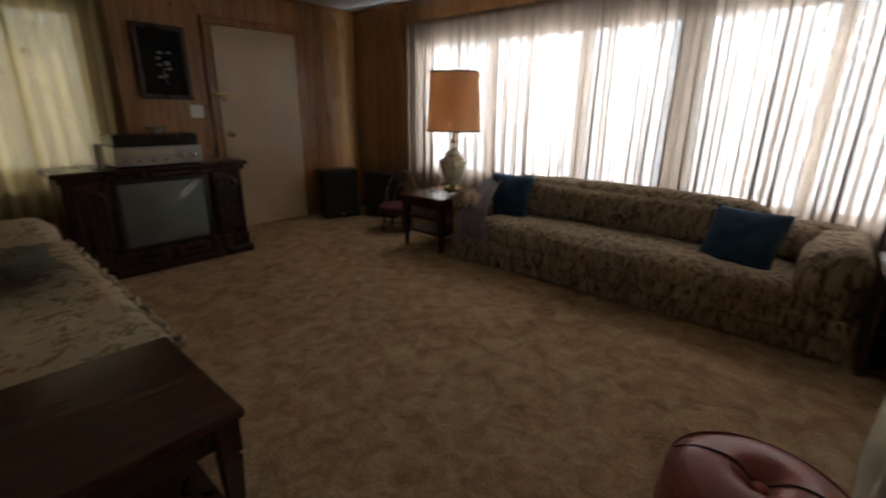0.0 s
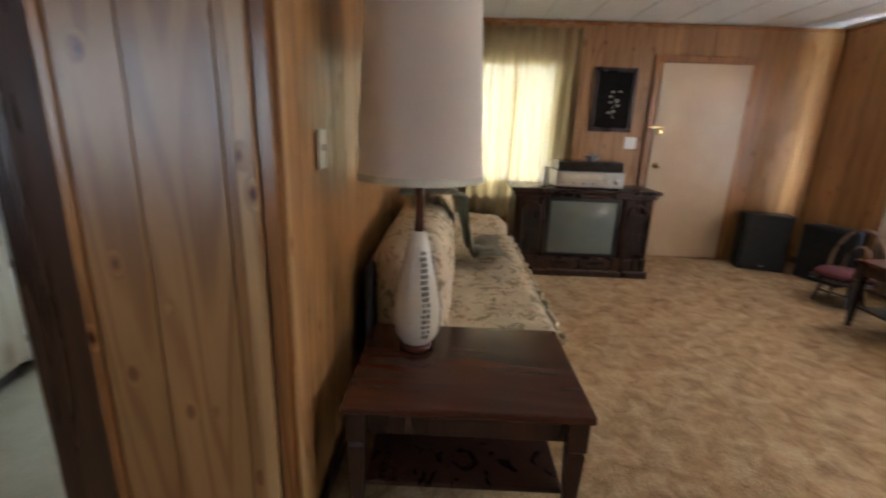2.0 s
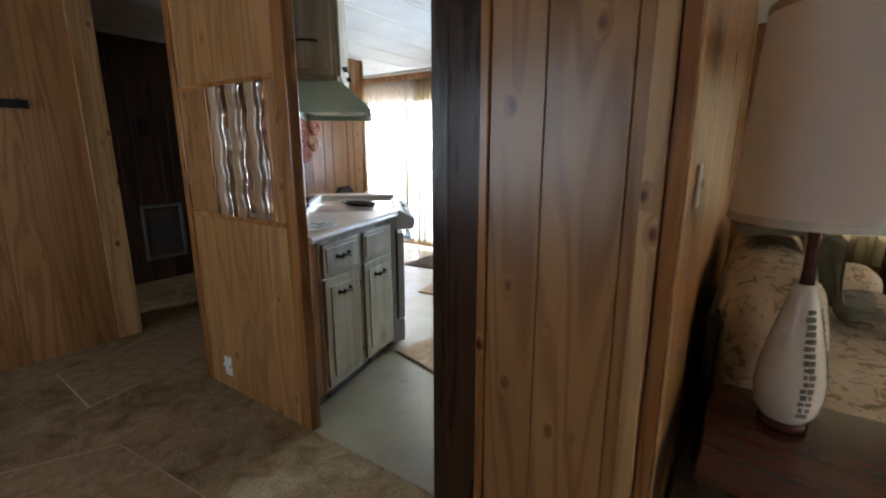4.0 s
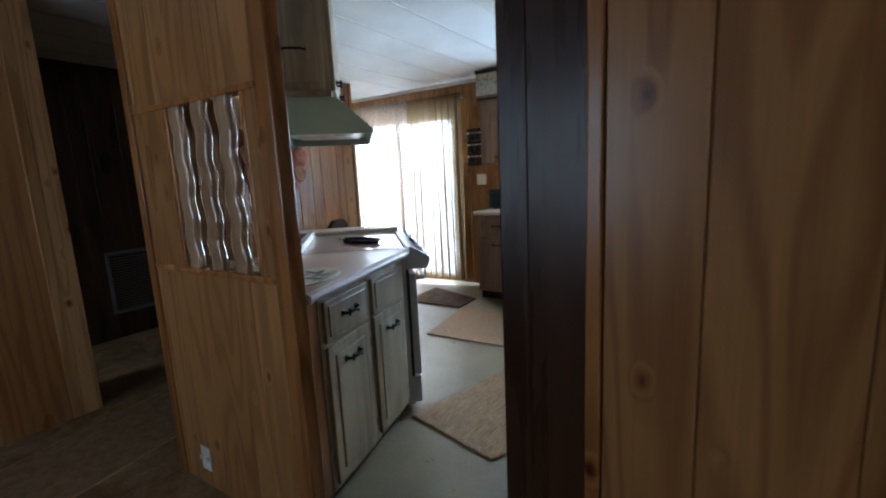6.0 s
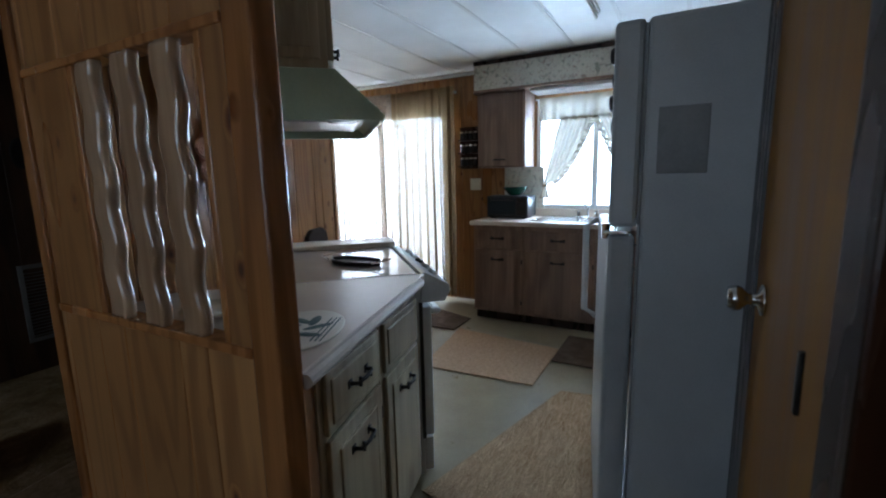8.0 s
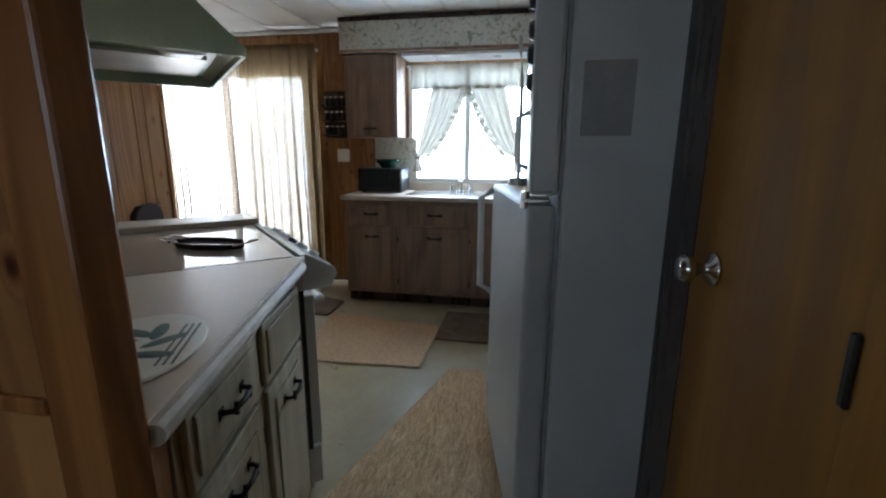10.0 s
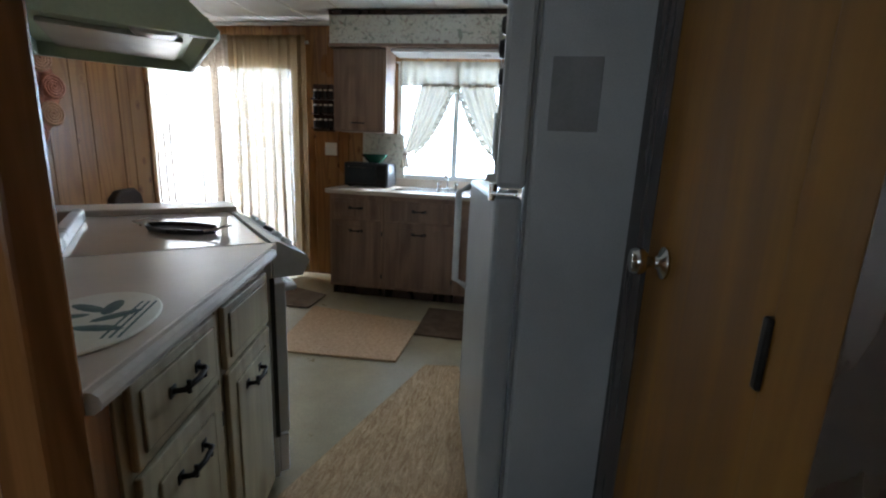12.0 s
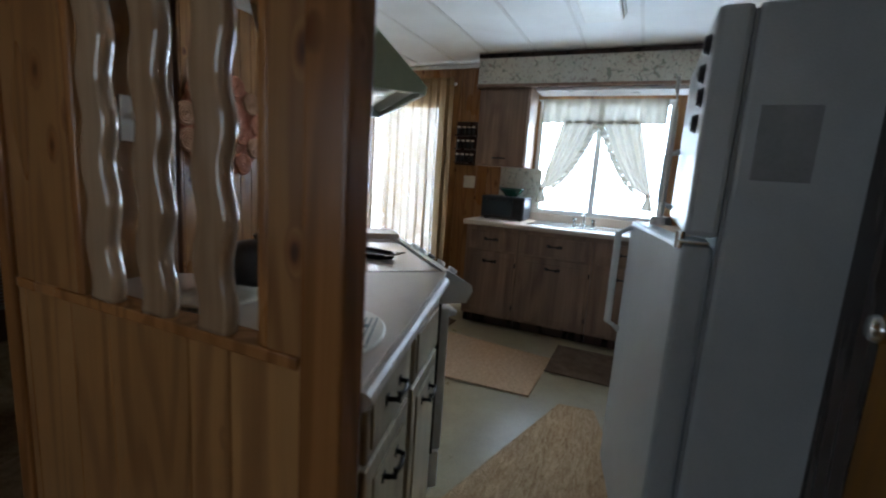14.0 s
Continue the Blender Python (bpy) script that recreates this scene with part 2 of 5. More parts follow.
PINE = pine("knotty_pine_panel", (0.18, 0.070, 0.020), (0.46, 0.235, 0.080), 0.30)
PINE_H = pine("pine_trim", (0.17, 0.062, 0.018), (0.43, 0.195, 0.060), 0.24)
PINE_PALE = pine("pale_pine_trim", (0.28, 0.13, 0.045), (0.60, 0.37, 0.16), 0.3)
DARK_PINE = wood("dark_brown_pine", (0.020, 0.0075, 0.0035), (0.055, 0.021, 0.008), 0.27, 0.6)
DARK_PINE.node_tree.nodes["Principled BSDF"].inputs["Specular IOR Level"].default_value = 0.34
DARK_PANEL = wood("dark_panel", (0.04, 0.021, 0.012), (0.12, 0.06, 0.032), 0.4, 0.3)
GROOVE = mottled("groove_board", (0.11, 0.05, 0.022), (0.16, 0.075, 0.034), 6, 0.7)
WALNUT = wood("dark_walnut", (0.018, 0.007, 0.004), (0.06, 0.022, 0.012), 0.28, 0, "z", "Object")
MAHOG = wood("mahogany_top", (0.052, 0.015, 0.009), (0.088, 0.028, 0.015), 0.2, 0, "y", "Object", 0.05, 0.4)
GREYWOOD = wood("greyed_cabinet_wood", (0.29, 0.225, 0.13), (0.58, 0.49, 0.32), 0.45, 0.35, "z", "Object")
SINKWOOD = wood("sink_cabinet_wood", (0.17, 0.10, 0.065), (0.34, 0.22, 0.15), 0.45, 0.3, "z", "Object")
CARPET = carpet_material()
VINYL = vinyl_material()
CEILING = mottled("ceiling_board", (0.70, 0.70, 0.66), (0.80, 0.80, 0.76), 2.0, 0.75, bump=0.3, bscale=180, space="World")
BATTEN = mottled("ceiling_batten", (0.60, 0.59, 0.54), (0.68, 0.67, 0.62), 5, 0.5)
DOORSKIN = mottled("tan_painted_door", (0.46, 0.33, 0.20), (0.54, 0.40, 0.25), 2.0, 0.32, bump=0.05)
CLOSETSKIN = wood("varnished_closet_door", (0.19, 0.085, 0.012), (0.30, 0.148, 0.024), 0.6, 0.0, "z", "Object", 0.05, 0.6)
CLOSETSKIN.node_tree.nodes["Principled BSDF"].inputs["Specular IOR Level"].default_value = 0.2
WHITE = mottled("white_enamel", (0.62, 0.63, 0.62), (0.72, 0.73, 0.72), 3, 0.28)
FRIDGE = mottled("textured_fridge_enamel", (0.32, 0.345, 0.345), (0.41, 0.435, 0.435), 2.0, 0.32, bump=0.25, bscale=220)
PLATE = mottled("ivory_plastic", (0.68, 0.66, 0.58), (0.75, 0.73, 0.65), 9, 0.35)
BLACK = mottled("black_plastic", (0.008, 0.008, 0.009), (0.02, 0.02, 0.021), 9, 0.4)
DARKPAD = mottled("dark_brown_padding", (0.020, 0.011, 0.008), (0.036, 0.020, 0.014), 9, 0.85, bump=0.2, bscale=160, spec=0.2)
GRILLE = mottled("speaker_cloth", (0.006, 0.006, 0.006), (0.016, 0.015, 0.014), 30, 0.95, bump=0.4, bscale=400)
IRON = mottled("black_iron", (0.012, 0.011, 0.01), (0.03, 0.028, 0.026), 12, 0.35, 0.7)
CHROME = mottled("worn_chrome", (0.62, 0.62, 0.60), (0.75, 0.75, 0.73), 6, 0.16, 1.0)
BRASS = mottled("aged_brass", (0.5, 0.36, 0.14), (0.62, 0.46, 0.2), 8, 0.25, 1.0)
SILVER = mottled("brushed_aluminium", (0.42, 0.41, 0.38), (0.55, 0.54, 0.5), 6, 0.35, 0.85)
LENS = mottled("clouded_lamp_lens", (0.42, 0.44, 0.40), (0.52, 0.54, 0.50), 9, 0.2)
HOOD = mottled("avocado_enamel", (0.40, 0.50, 0.35), (0.48, 0.58, 0.42), 3, 0.35)
LAMINATE = mottled("speckled_laminate", (0.53, 0.44, 0.35), (0.60, 0.51, 0.42), 3, 0.30, bump=0.04, bscale=260)
LAMEDGE = mottled("laminate_edge", (0.45, 0.38, 0.3), (0.52, 0.45, 0.36), 5, 0.4)
COOKTOP = dark_glass("almond_cooktop", (0.42, 0.36, 0.31), 0.07)
SCREEN = dark_glass("picture_tube", (0.13, 0.15, 0.135), 0.06)
PANE = Nodes("window_pane")
PANE.b.inputs["Transmission Weight"].default_value = 1.0
PANE = PANE.done((0.95, 0.98, 1.0), 0.02)
CREAMCLOTH = printed("cream_floral_quilt", (0.70, 0.58, 0.40), (((0.24, 0.20, 0.11), 0.55), ((0.36, 0.20, 0.10), 0.59)), 12, (1, 1, 1), 0.95, 0.7, 1.0)
BROCADE = printed("brown_leaf_brocade", (0.52, 0.40, 0.26), (((0.20, 0.14, 0.08), 0.50), ((0.050, 0.024, 0.018), 0.545), ((0.46, 0.35, 0.21), 0.63)), 13, (2.0, 2.0, 0.5), 0.9, 0.35)
BLUECLOTH = mottled("navy_blue_cloth", (0.012, 0.038, 0.075), (0.025, 0.065, 0.115), 7, 0.9, bump=0.3, bscale=200)
LILAC = mottled("lilac_grey_throw", (0.36, 0.30, 0.32), (0.46, 0.40, 0.42), 8, 0.95, bump=0.5, bscale=160)
OLIVE = mottled("olive_knit_throw", (0.28, 0.27, 0.19), (0.40, 0.38, 0.28), 14, 0.95, bump=0.9, bscale=110)
LEATHER = mottled("red_brown_vinyl", (0.33, 0.085, 0.06), (0.42, 0.12, 0.09), 5, 0.33, bump=0.12, bscale=160)
CREAMVINYL = mottled("cream_slipcover", (0.5, 0.47, 0.36), (0.6, 0.56, 0.44), 6, 0.9, bump=0.4, bscale=90)
REDCLOTH = mottled("dull_red_cloth", (0.09, 0.022, 0.028), (0.15, 0.036, 0.042), 9, 0.9)
PLACEMAT = mottled("cream_vinyl_mat", (0.72, 0.70, 0.60), (0.80, 0.78, 0.68), 9, 0.4)
CERAMIC = mottled("cream_ceramic", (0.62, 0.56, 0.44), (0.72, 0.66, 0.54), 9, 0.22)
MARBLED = mottled("marbled_ivory_glass", (0.6, 0.54, 0.36), (0.78, 0.74, 0.58), 7, 0.2, c3=(0.45, 0.36, 0.2))
MOTIF = mottled("grey_brown_glaze", (0.12, 0.11, 0.09), (0.2, 0.18, 0.14), 30, 0.35)
RUG = mottled("tan_loop_rug", (0.38, 0.245, 0.145), (0.54, 0.38, 0.245), 48, 0.97, bump=0.9, bscale=90, spec=0.05)
def streaky_rug(name, dark, light):
    n = Nodes(name)
    a = n.noise(n.coords(5, 24, 10), 1.6, 5, 0.65, 1.8)
    b = n.noise(n.coords(), 90, 3, 0.6)
    c = n.ramp(a, (0.30, dark), (0.52, tuple((x + y) / 2 for x, y in zip(dark, light))), (0.72, light))
    c = n.mix(0.45, c, n.ramp(b, (0.3, grey(0.45)), (0.7, grey(1.0))), "MULTIPLY")
    n.bump(n.mix(0.5, a, b), 0.9, 0.012)
    return n.done(c, 0.97, 0, 0.05)


STREAKY = streaky_rug("streaky_tan_shag", (0.30, 0.18, 0.09), (0.64, 0.46, 0.28))
HALLMAT = mottled("brown_cut_pile_mat", (0.20, 0.13, 0.065), (0.34, 0.23, 0.125), 22, 0.97, bump=0.8, bscale=75, spec=0.05)
RUGDARK = mottled("dark_brown_mat", (0.10, 0.07, 0.05), (0.17, 0.125, 0.09), 9, 0.97, bump=0.7, bscale=80, spec=0.05)
BINDING = mottled("rug_binding", (0.05, 0.035, 0.02), (0.09, 0.06, 0.04), 20, 0.95)
WICKER = mottled("brick_red_wicker", (0.32, 0.105, 0.05), (0.50, 0.19, 0.10), 30, 0.7, bump=0.7, bscale=90)
WICKERPALE = mottled("pale_wicker", (0.38, 0.19, 0.095), (0.48, 0.26, 0.14), 30, 0.7, bump=0.7, bscale=90)
WALLPAPER = wallpaper_material()
SHEER = sheer("ivory_sheer", (0.62, 0.43, 0.29), (0.055, 0.041, 0.030), (0.0, 0.062), 60, (3, 3, 26), (0.48, 0.58))
THINSHEER = sheer("thin_ivory_sheer", (0.60, 0.50, 0.40), (0.14, 0.11, 0.08), (0.05, 0.40), 60, (3, 3, 26))
GOLDSHEER = sheer("gold_open_weave", (0.46, 0.31, 0.17), (0.21, 0.165, 0.078), (0.0, 0.10), 60, (5, 5, 30), (0.50, 0.60))
TANSHEER = sheer("tan_open_weave", (0.42, 0.27, 0.12), (0.072, 0.052, 0.029), (0.0, 0.36), 60, (11, 11, 48), (0.54, 0.64))
LACE = sheer("white_floral_cotton", (0.66, 0.56, 0.42), (0.085, 0.073, 0.055), (0.0, 0.03), 22, (9, 9, 9))
SHADE_PEACH = shade_cloth("peach_shade", (0.62, 0.36, 0.19), (0.80, 0.42, 0.18))
SHADE_WHITE = shade_cloth("white_linen_shade", (0.86, 0.79, 0.71), (0.78, 0.67, 0.54))
PAPER = mottled("white_paper", (0.72, 0.72, 0.70), (0.8, 0.8, 0.78), 4, 0.7)
CANVAS = mottled("dark_still_life", (0.006, 0.005, 0.005), (0.014, 0.012, 0.010), 6, 0.8, spec=0.15)
PETAL = mottled("painted_petals", (0.16, 0.15, 0.12), (0.34, 0.32, 0.27), 20, 0.6)
GREENGLASS = mottled("green_glazed_bowl", (0.008, 0.045, 0.028), (0.016, 0.085, 0.05), 10, 0.15)
NAVYINK = mottled("blue_green_print", (0.02, 0.065, 0.085), (0.06, 0.14, 0.10), 30, 0.4)
MAGNETGREY = mottled("grey_magnet_sheet", (0.20, 0.21, 0.21), (0.26, 0.27, 0.27), 9, 0.7)
CONCRETE = mottled("outdoor_ground", (0.30, 0.29, 0.25), (0.42, 0.40, 0.35), 0.6, 0.9, space="World")
SIDING = mottled("pale_siding", (0.6, 0.63, 0.66), (0.7, 0.73, 0.75), 1.0, 0.6)


# ---- shapes ----
def part(name, bm, mat, parent=None, label="", smooth=False):
    me = bpy.data.meshes.new(name)
    bmesh.ops.recalc_face_normals(bm, faces=bm.faces)
    bm.to_mesh(me)
    bm.free()
    me.materials.append(mat)
    if smooth:
        me.polygons.foreach_set("use_smooth", [True] * len(me.polygons))
    ob = new(name, me)
    if parent:
        ob.parent = parent
    if label:
        ob["label"] = label
    return ob


def box(x0, y0, z0, x1, y1, z1, bev=0.0, seg=2, bm=None):
    own = bmesh.new()
    vs = [own.verts.new((x, y, z)) for x in (x0, x1) for y in (y0, y1) for z in (z0, z1)]
    for q in ((0, 1, 3, 2), (4, 6, 7, 5), (0, 4, 5, 1), (2, 3, 7, 6), (0, 2, 6, 4), (1, 5, 7, 3)):
        own.faces.new([vs[i] for i in q])
    if bev:
        bmesh.ops.bevel(own, geom=list(own.edges), offset=bev, segments=seg, affect="EDGES", profile=0.5)
    return own if bm is None else join(bm, own)


def join(bm, other):
    me = bpy.data.meshes.new("tmp")
    other.to_mesh(me)
    other.free()
    bm.from_mesh(me)
    bpy.data.meshes.remove(me)
    return bm


def moved(bm, m):
    bmesh.ops.transform(bm, matrix=m, verts=bm.verts)
    return bm


def lathe(profile, n=32, cx=0.0, cy=0.0, bm=None):
    """Turns (radius, height) pairs round an upright axis; ends of no radius are closed."""
    bm = bm or bmesh.new()
    rings = []
    for r, z in profile:
        if r < 1e-5:
            rings.append([bm.verts.new((cx, cy, z))])
        else:
            rings.append([bm.verts.new((cx + r * math.cos(2 * math.pi * k / n), cy + r * math.sin(2 * math.pi * k / n), z)) for k in range(n)])
    for a, b in zip(rings, rings[1:]):
        for k in range(n):
            j = (k + 1) % n
            if len(a) == 1 and len(b) > 1:
                bm.faces.new((a[0], b[j], b[k]))
            elif len(b) == 1 and len(a) > 1:
                bm.faces.new((a[k], a[j], b[0]))
            elif len(a) > 1:
                bm.faces.new((a[k], a[j], b[j], b[k]))
    return bm


def tube(pts, r, n=10, bm=None):
    bm = bm or bmesh.new()
    pts = [Vector(p) for p in pts]
    rings = []
    for i, p in enumerate(pts):
        d = (pts[min(i + 1, len(pts) - 1)] - pts[max(i - 1, 0)]).normalized()
        side = d.cross(Vector((0, 0, 1))) if abs(d.z) < 0.95 else d.cross(Vector((1, 0, 0)))
        side.normalize()
        up = side.cross(d)
        rr = r(i / (len(pts) - 1)) if callable(r) else r
        rings.append([bm.verts.new(p + rr * (math.cos(2 * math.pi * k / n) * side + math.sin(2 * math.pi * k / n) * up)) for k in range(n)])
    for a, b in zip(rings, rings[1:]):
        for k in range(n):
            bm.faces.new((a[k], a[(k + 1) % n], b[(k + 1) % n], b[k]))
    for ring in (rings[0], rings[-1]):
        bm.faces.new(ring)
    return bm


def sheet(f, nu, nv):
    bm = bmesh.new()
    g = [[bm.verts.new(f(i / nu, j / nv)) for j in range(nv + 1)] for i in range(nu + 1)]
    for i in range(nu):
        for j in range(nv):
            bm.faces.new((g[i][j], g[i + 1][j], g[i + 1][j + 1], g[i][j + 1]))
    return bm


def prism(outline, z0, z1, bev=0.0):
    """An upright slab over a flat outline."""
    bm = bmesh.new()
    lo = [bm.verts.new((x, y, z0)) for x, y in outline]
    hi = [bm.verts.new((x, y, z1)) for x, y in outline]
    bm.faces.new(lo[::-1])
    bm.faces.new(hi)
    n = len(lo)
    for i in range(n):
        bm.faces.new((lo[i], lo[(i + 1) % n], hi[(i + 1) % n], hi[i]))
    if bev:
        bmesh.ops.bevel(bm, geom=list(bm.edges), offset=bev, segments=2, affect="EDGES", profile=0.5)
    return bm


def cushion(x0, y0, z0, x1, y1, z1, puff=0.04, wrinkle=0.008, n=14, seed=0.0):
    """A soft block: rounded, swollen in the middle and a little crumpled."""
    bm = box(x0, y0, z0, x1, y1, z1)
    bmesh.ops.subdivide_edges(bm, edges=list(bm.edges), cuts=n, use_grid_fill=True)
    c = Vector(((x0 + x1) / 2, (y0 + y1) / 2, (z0 + z1) / 2))
    h = Vector(((x1 - x0) / 2, (y1 - y0) / 2, (z1 - z0) / 2))
    rad = min(h) * 0.75
    for v in bm.verts:
        d = v.co - c
        q = Vector([max(-h[i] + rad, min(h[i] - rad, d[i])) for i in range(3)])
        e = d - q
        if e.length > 1e-6:
            e = e.normalized() * rad
        u = [d[i] / h[i] for i in range(3)]
        for i in range(3):
            j, k = (i + 1) % 3, (i + 2) % 3
            if abs(abs(u[i]) - 1) < 1e-4:
                e[i] += math.copysign(puff * (1 - u[j] ** 2) * (1 - u[k] ** 2), u[i])
        v.co = c + q + e
        w = noise.noise_vector(v.co * 9 + Vector((seed, seed * 2, 0)))
        v.co += w * wrinkle + noise.noise_vector(v.co * 24) * wrinkle * 0.4
    return bm


def thing(name, x, y, z, rz=0.0, label="", category="", group="", kind=""):
    ob = new(name)
    ob.empty_display_size = 0.1
    ob.matrix_world = pose(x, y, z, 0, 0, rz)
    return tagged(ob, label, category, group, kind)


def slab(name, mat, x0, y0, z0, x1, y1, z1, bev=0.0, label=""):
    return tagged(part(name, box(x0, y0, z0, x1, y1, z1, bev), mat), label, kind="structure")


BOARDS = {}


def board_mesh(w, h, mat, t=0.005):
    key = (round(w, 3), round(h, 3), mat.name)
    if key not in BOARDS:
        c = 0.0025
        prof = [(0.0008, 0), (0.0008, t - c), (0.0008 + c, t), (w - 0.0008 - c, t), (w - 0.0008, t - c), (w - 0.0008, 0)]
        bm = bmesh.new()
        lo = [bm.verts.new((x, y, 0)) for x, y in prof]
        hi = [bm.verts.new((x, y, h)) for x, y in prof]
        for i in range(5):
            bm.faces.new((lo[i], lo[i + 1], hi[i + 1], hi[i]))
        bm.faces.new(hi)
        bm.faces.new(lo[::-1])
        bmesh.ops.recalc_face_normals(bm, faces=bm.faces)
        me = bpy.data.meshes.new("panel_board")
        bm.to_mesh(me)
        bm.free()
        me.materials.append(mat)
        BOARDS[key] = me
    return BOARDS[key]


WIDTHS = (0.102, 0.204, 0.153, 0.102, 0.229, 0.127, 0.178)
BOARDED = []


def wall(name, p0, p1, thick, z0, z1, holes=(), mat=None, start=0):
    """A wall from p0 to p1 whose panelled face is on its left; holes as (s0, s1, z0, z1) along it."""
    d = Vector((p1[0] - p0[0], p1[1] - p0[1]))
    length, turn = d.length, math.degrees(math.atan2(d.y, d.x))
    bm = bmesh.new()
    cuts = sorted({0.0, length, *[h[0] for h in holes], *[h[1] for h in holes]})
    for a, b in zip(cuts, cuts[1:]):
        z, spans = z0, []
        for h in sorted((h for h in holes if h[0] <= a + 1e-5 and h[1] >= b - 1e-5), key=lambda q: q[2]):
            spans.append((z, h[2]))
            z = h[3]
        spans.append((z, z1))
        for lo, hi in spans:
            if hi - lo > 1e-3:
                box(a, -thick, lo, b, 0, hi, bm=bm)
    ob = part(name, bm, GROOVE)
    ob.matrix_world = pose(p0[0], p0[1], 0, 0, 0, turn)
    tagged(ob, kind="structure")
    BOARDED.append((ob, length, z0, z1, holes, mat or PINE, start))
    return ob


def lay_boards():
    for ob, length, z0, z1, holes, mat, start in BOARDED:
        s, i = 0.0, start
        while s < length - 0.02:
            e = min(length, s + WIDTHS[i % len(WIDTHS)])
            cuts = sorted({s, e, *[q for h in holes for q in h[:2] if s + 0.01 < q < e - 0.01]})
            for a, b in zip(cuts, cuts[1:]):
                z, spans = z0, []
                for h in sorted((h for h in holes if h[0] < b - 0.005 and h[1] > a + 0.005), key=lambda q: q[2]):
                    spans.append((z, h[2]))
                    z = h[3]
                spans.append((z, z1))
                for lo, hi in spans:
                    if hi - lo > 0.02:
                        o = new("panel_board", board_mesh(b - a, hi - lo, mat))
                        o.parent = ob
                        o.location = (a, 0, lo)
            s, i = e, i + 1


def curtain(name, p0, p1, z0, z1, pleats, depth, mat, label, seed=0, rod=True, header=0.10, n=16, bracket=0.085, fold=0.85):
    """A pleated curtain from p0 to p1 with its rod."""
    th = thing(name, p0[0], p0[1], z0, math.degrees(math.atan2(p1[1] - p0[1], p1[0] - p0[0])), label, "curtain")
    length, high = math.hypot(p1[0] - p0[0], p1[1] - p0[1]), z1 - z0

    def f(u, v):
        drift = noise.noise(Vector((u * pleats * 0.37, v * 0.6, seed))) * 1.4
        ph = 2 * math.pi * (u * pleats + 0.25 * drift)
        amp = depth * (0.55 + 0.45 * (1 - v)) * (0.7 + 0.5 * noise.noise(Vector((u * pleats * 0.5, 3.1, seed))))
        sway = 0.01 * noise.noise(Vector((u * 6, v * 3, seed + 5)))
        return (u * length + fold * amp * math.sin(2 * ph), amp * math.sin(ph) + sway, v * high)

    part("cloth", sheet(f, int(pleats * n), 14), mat, th, smooth=True)
    part("header_tape", sheet(lambda u, v: (f(u, 1)[0], f(u, 1)[1] + 0.004, high - header * 0.35 + v * header * 0.35), int(pleats * n), 1), mat, th, smooth=True)
    if rod:
        part("curtain_rod", box(-0.01, -0.062, high - 0.06, length + 0.01, -0.046, high - 0.035, 0.004), WHITE, th, "white curtain rod")
        for q in (0.02, length / 2, length - 0.02):
            part("bracket", box(q - 0.01, -bracket, high - 0.056, q + 0.01, -0.062, high - 0.036, 0.003), WHITE, th)
    return th


def tapered_leg(x, y, h, r0, r1, mat, parent, name="leg"):
    bm = bmesh.new()
    ring = lambda r, z: [bm.verts.new((x + a * r, y + b * r, z)) for a, b in ((-1, -1), (1, -1), (1, 1), (-1, 1))]
    lv = [ring(r1, 0), ring(r0, h * 0.72), ring(r0 * 0.8, h * 0.74), ring(r0 * 1.1, h * 0.76), ring(r0 * 1.1, h)]
    for a, b in zip(lv, lv[1:]):
        for k in range(4):
            bm.faces.new((a[k], a[(k + 1) % 4], b[(k + 1) % 4], b[k]))
    bm.faces.new(lv[0][::-1])
    bm.faces.new(lv[-1])
    return part(name, bm, mat, parent)


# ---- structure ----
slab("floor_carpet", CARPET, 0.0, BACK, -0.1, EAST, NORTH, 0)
slab("floor_living_carpet", CARPET, WEST, PART - 0.05, -0.1, 0.0, NORTH, 0)
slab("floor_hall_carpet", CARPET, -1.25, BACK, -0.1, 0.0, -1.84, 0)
slab("floor_kitchen_vinyl", VINYL, WEST, BACK, -0.11, 0.02, PART - 0.05, -0.005)
slab("outdoor_ground", CONCRETE, -400, -400, -0.6, 400, 400, -0.5)
# ceiling boards with battens across, one mesh
cb = box(WEST - 0.1, BACK - 0.1, CEIL, EAST + 0.1, NORTH + 0.1, CEIL + 0.1)
tagged(part("ceiling", cb, CEILING), kind="structure")
cb = bmesh.new()
for k in range(22):
    y = -3.94 + k * 0.412
    box(WEST, y - 0.012, CEIL - 0.004, EAST, y + 0.012, CEIL + 0.001, bm=cb)
tagged(part("ceiling_batten_strips", cb, BATTEN), kind="structure")

BIG = (-2.55, 1.72, 0.60, 1.92)
wall("wall_north", (EAST, NORTH), (WEST, NORTH), 0.1, 0, CEIL, [(EAST - BIG[1], EAST - BIG[0], BIG[2], BIG[3])], start=1)
SINKWIN, SLIDER, GOLDWIN = (-1.46, -0.34, 1.00, 2.02), (-4.08, -2.45, 0.04, 2.0), (1.20, 2.05, 0.74, 1.98)
wall("wall_west", (WEST, NORTH), (WEST, BACK), 0.1, 0, CEIL,
     [(NORTH - w[1], NORTH - w[0], w[2], w[3]) for w in (GOLDWIN, SINKWIN, SLIDER)], start=2)
# East window known from reflections; its southward width is added to light the hall
EASTWIN = (-2.8, -0.2, 0.88, 1.92)
# Unseen opening, added only to let the corridor fill in
FILLWIN = (-3.95, -3.15, 0.88, 1.92)
wall("wall_east", (EAST, BACK), (EAST, NORTH), 0.1, 0, CEIL, [(w[0] - BACK, w[1] - BACK, w[2], w[3]) for w in (FILLWIN, EASTWIN)])
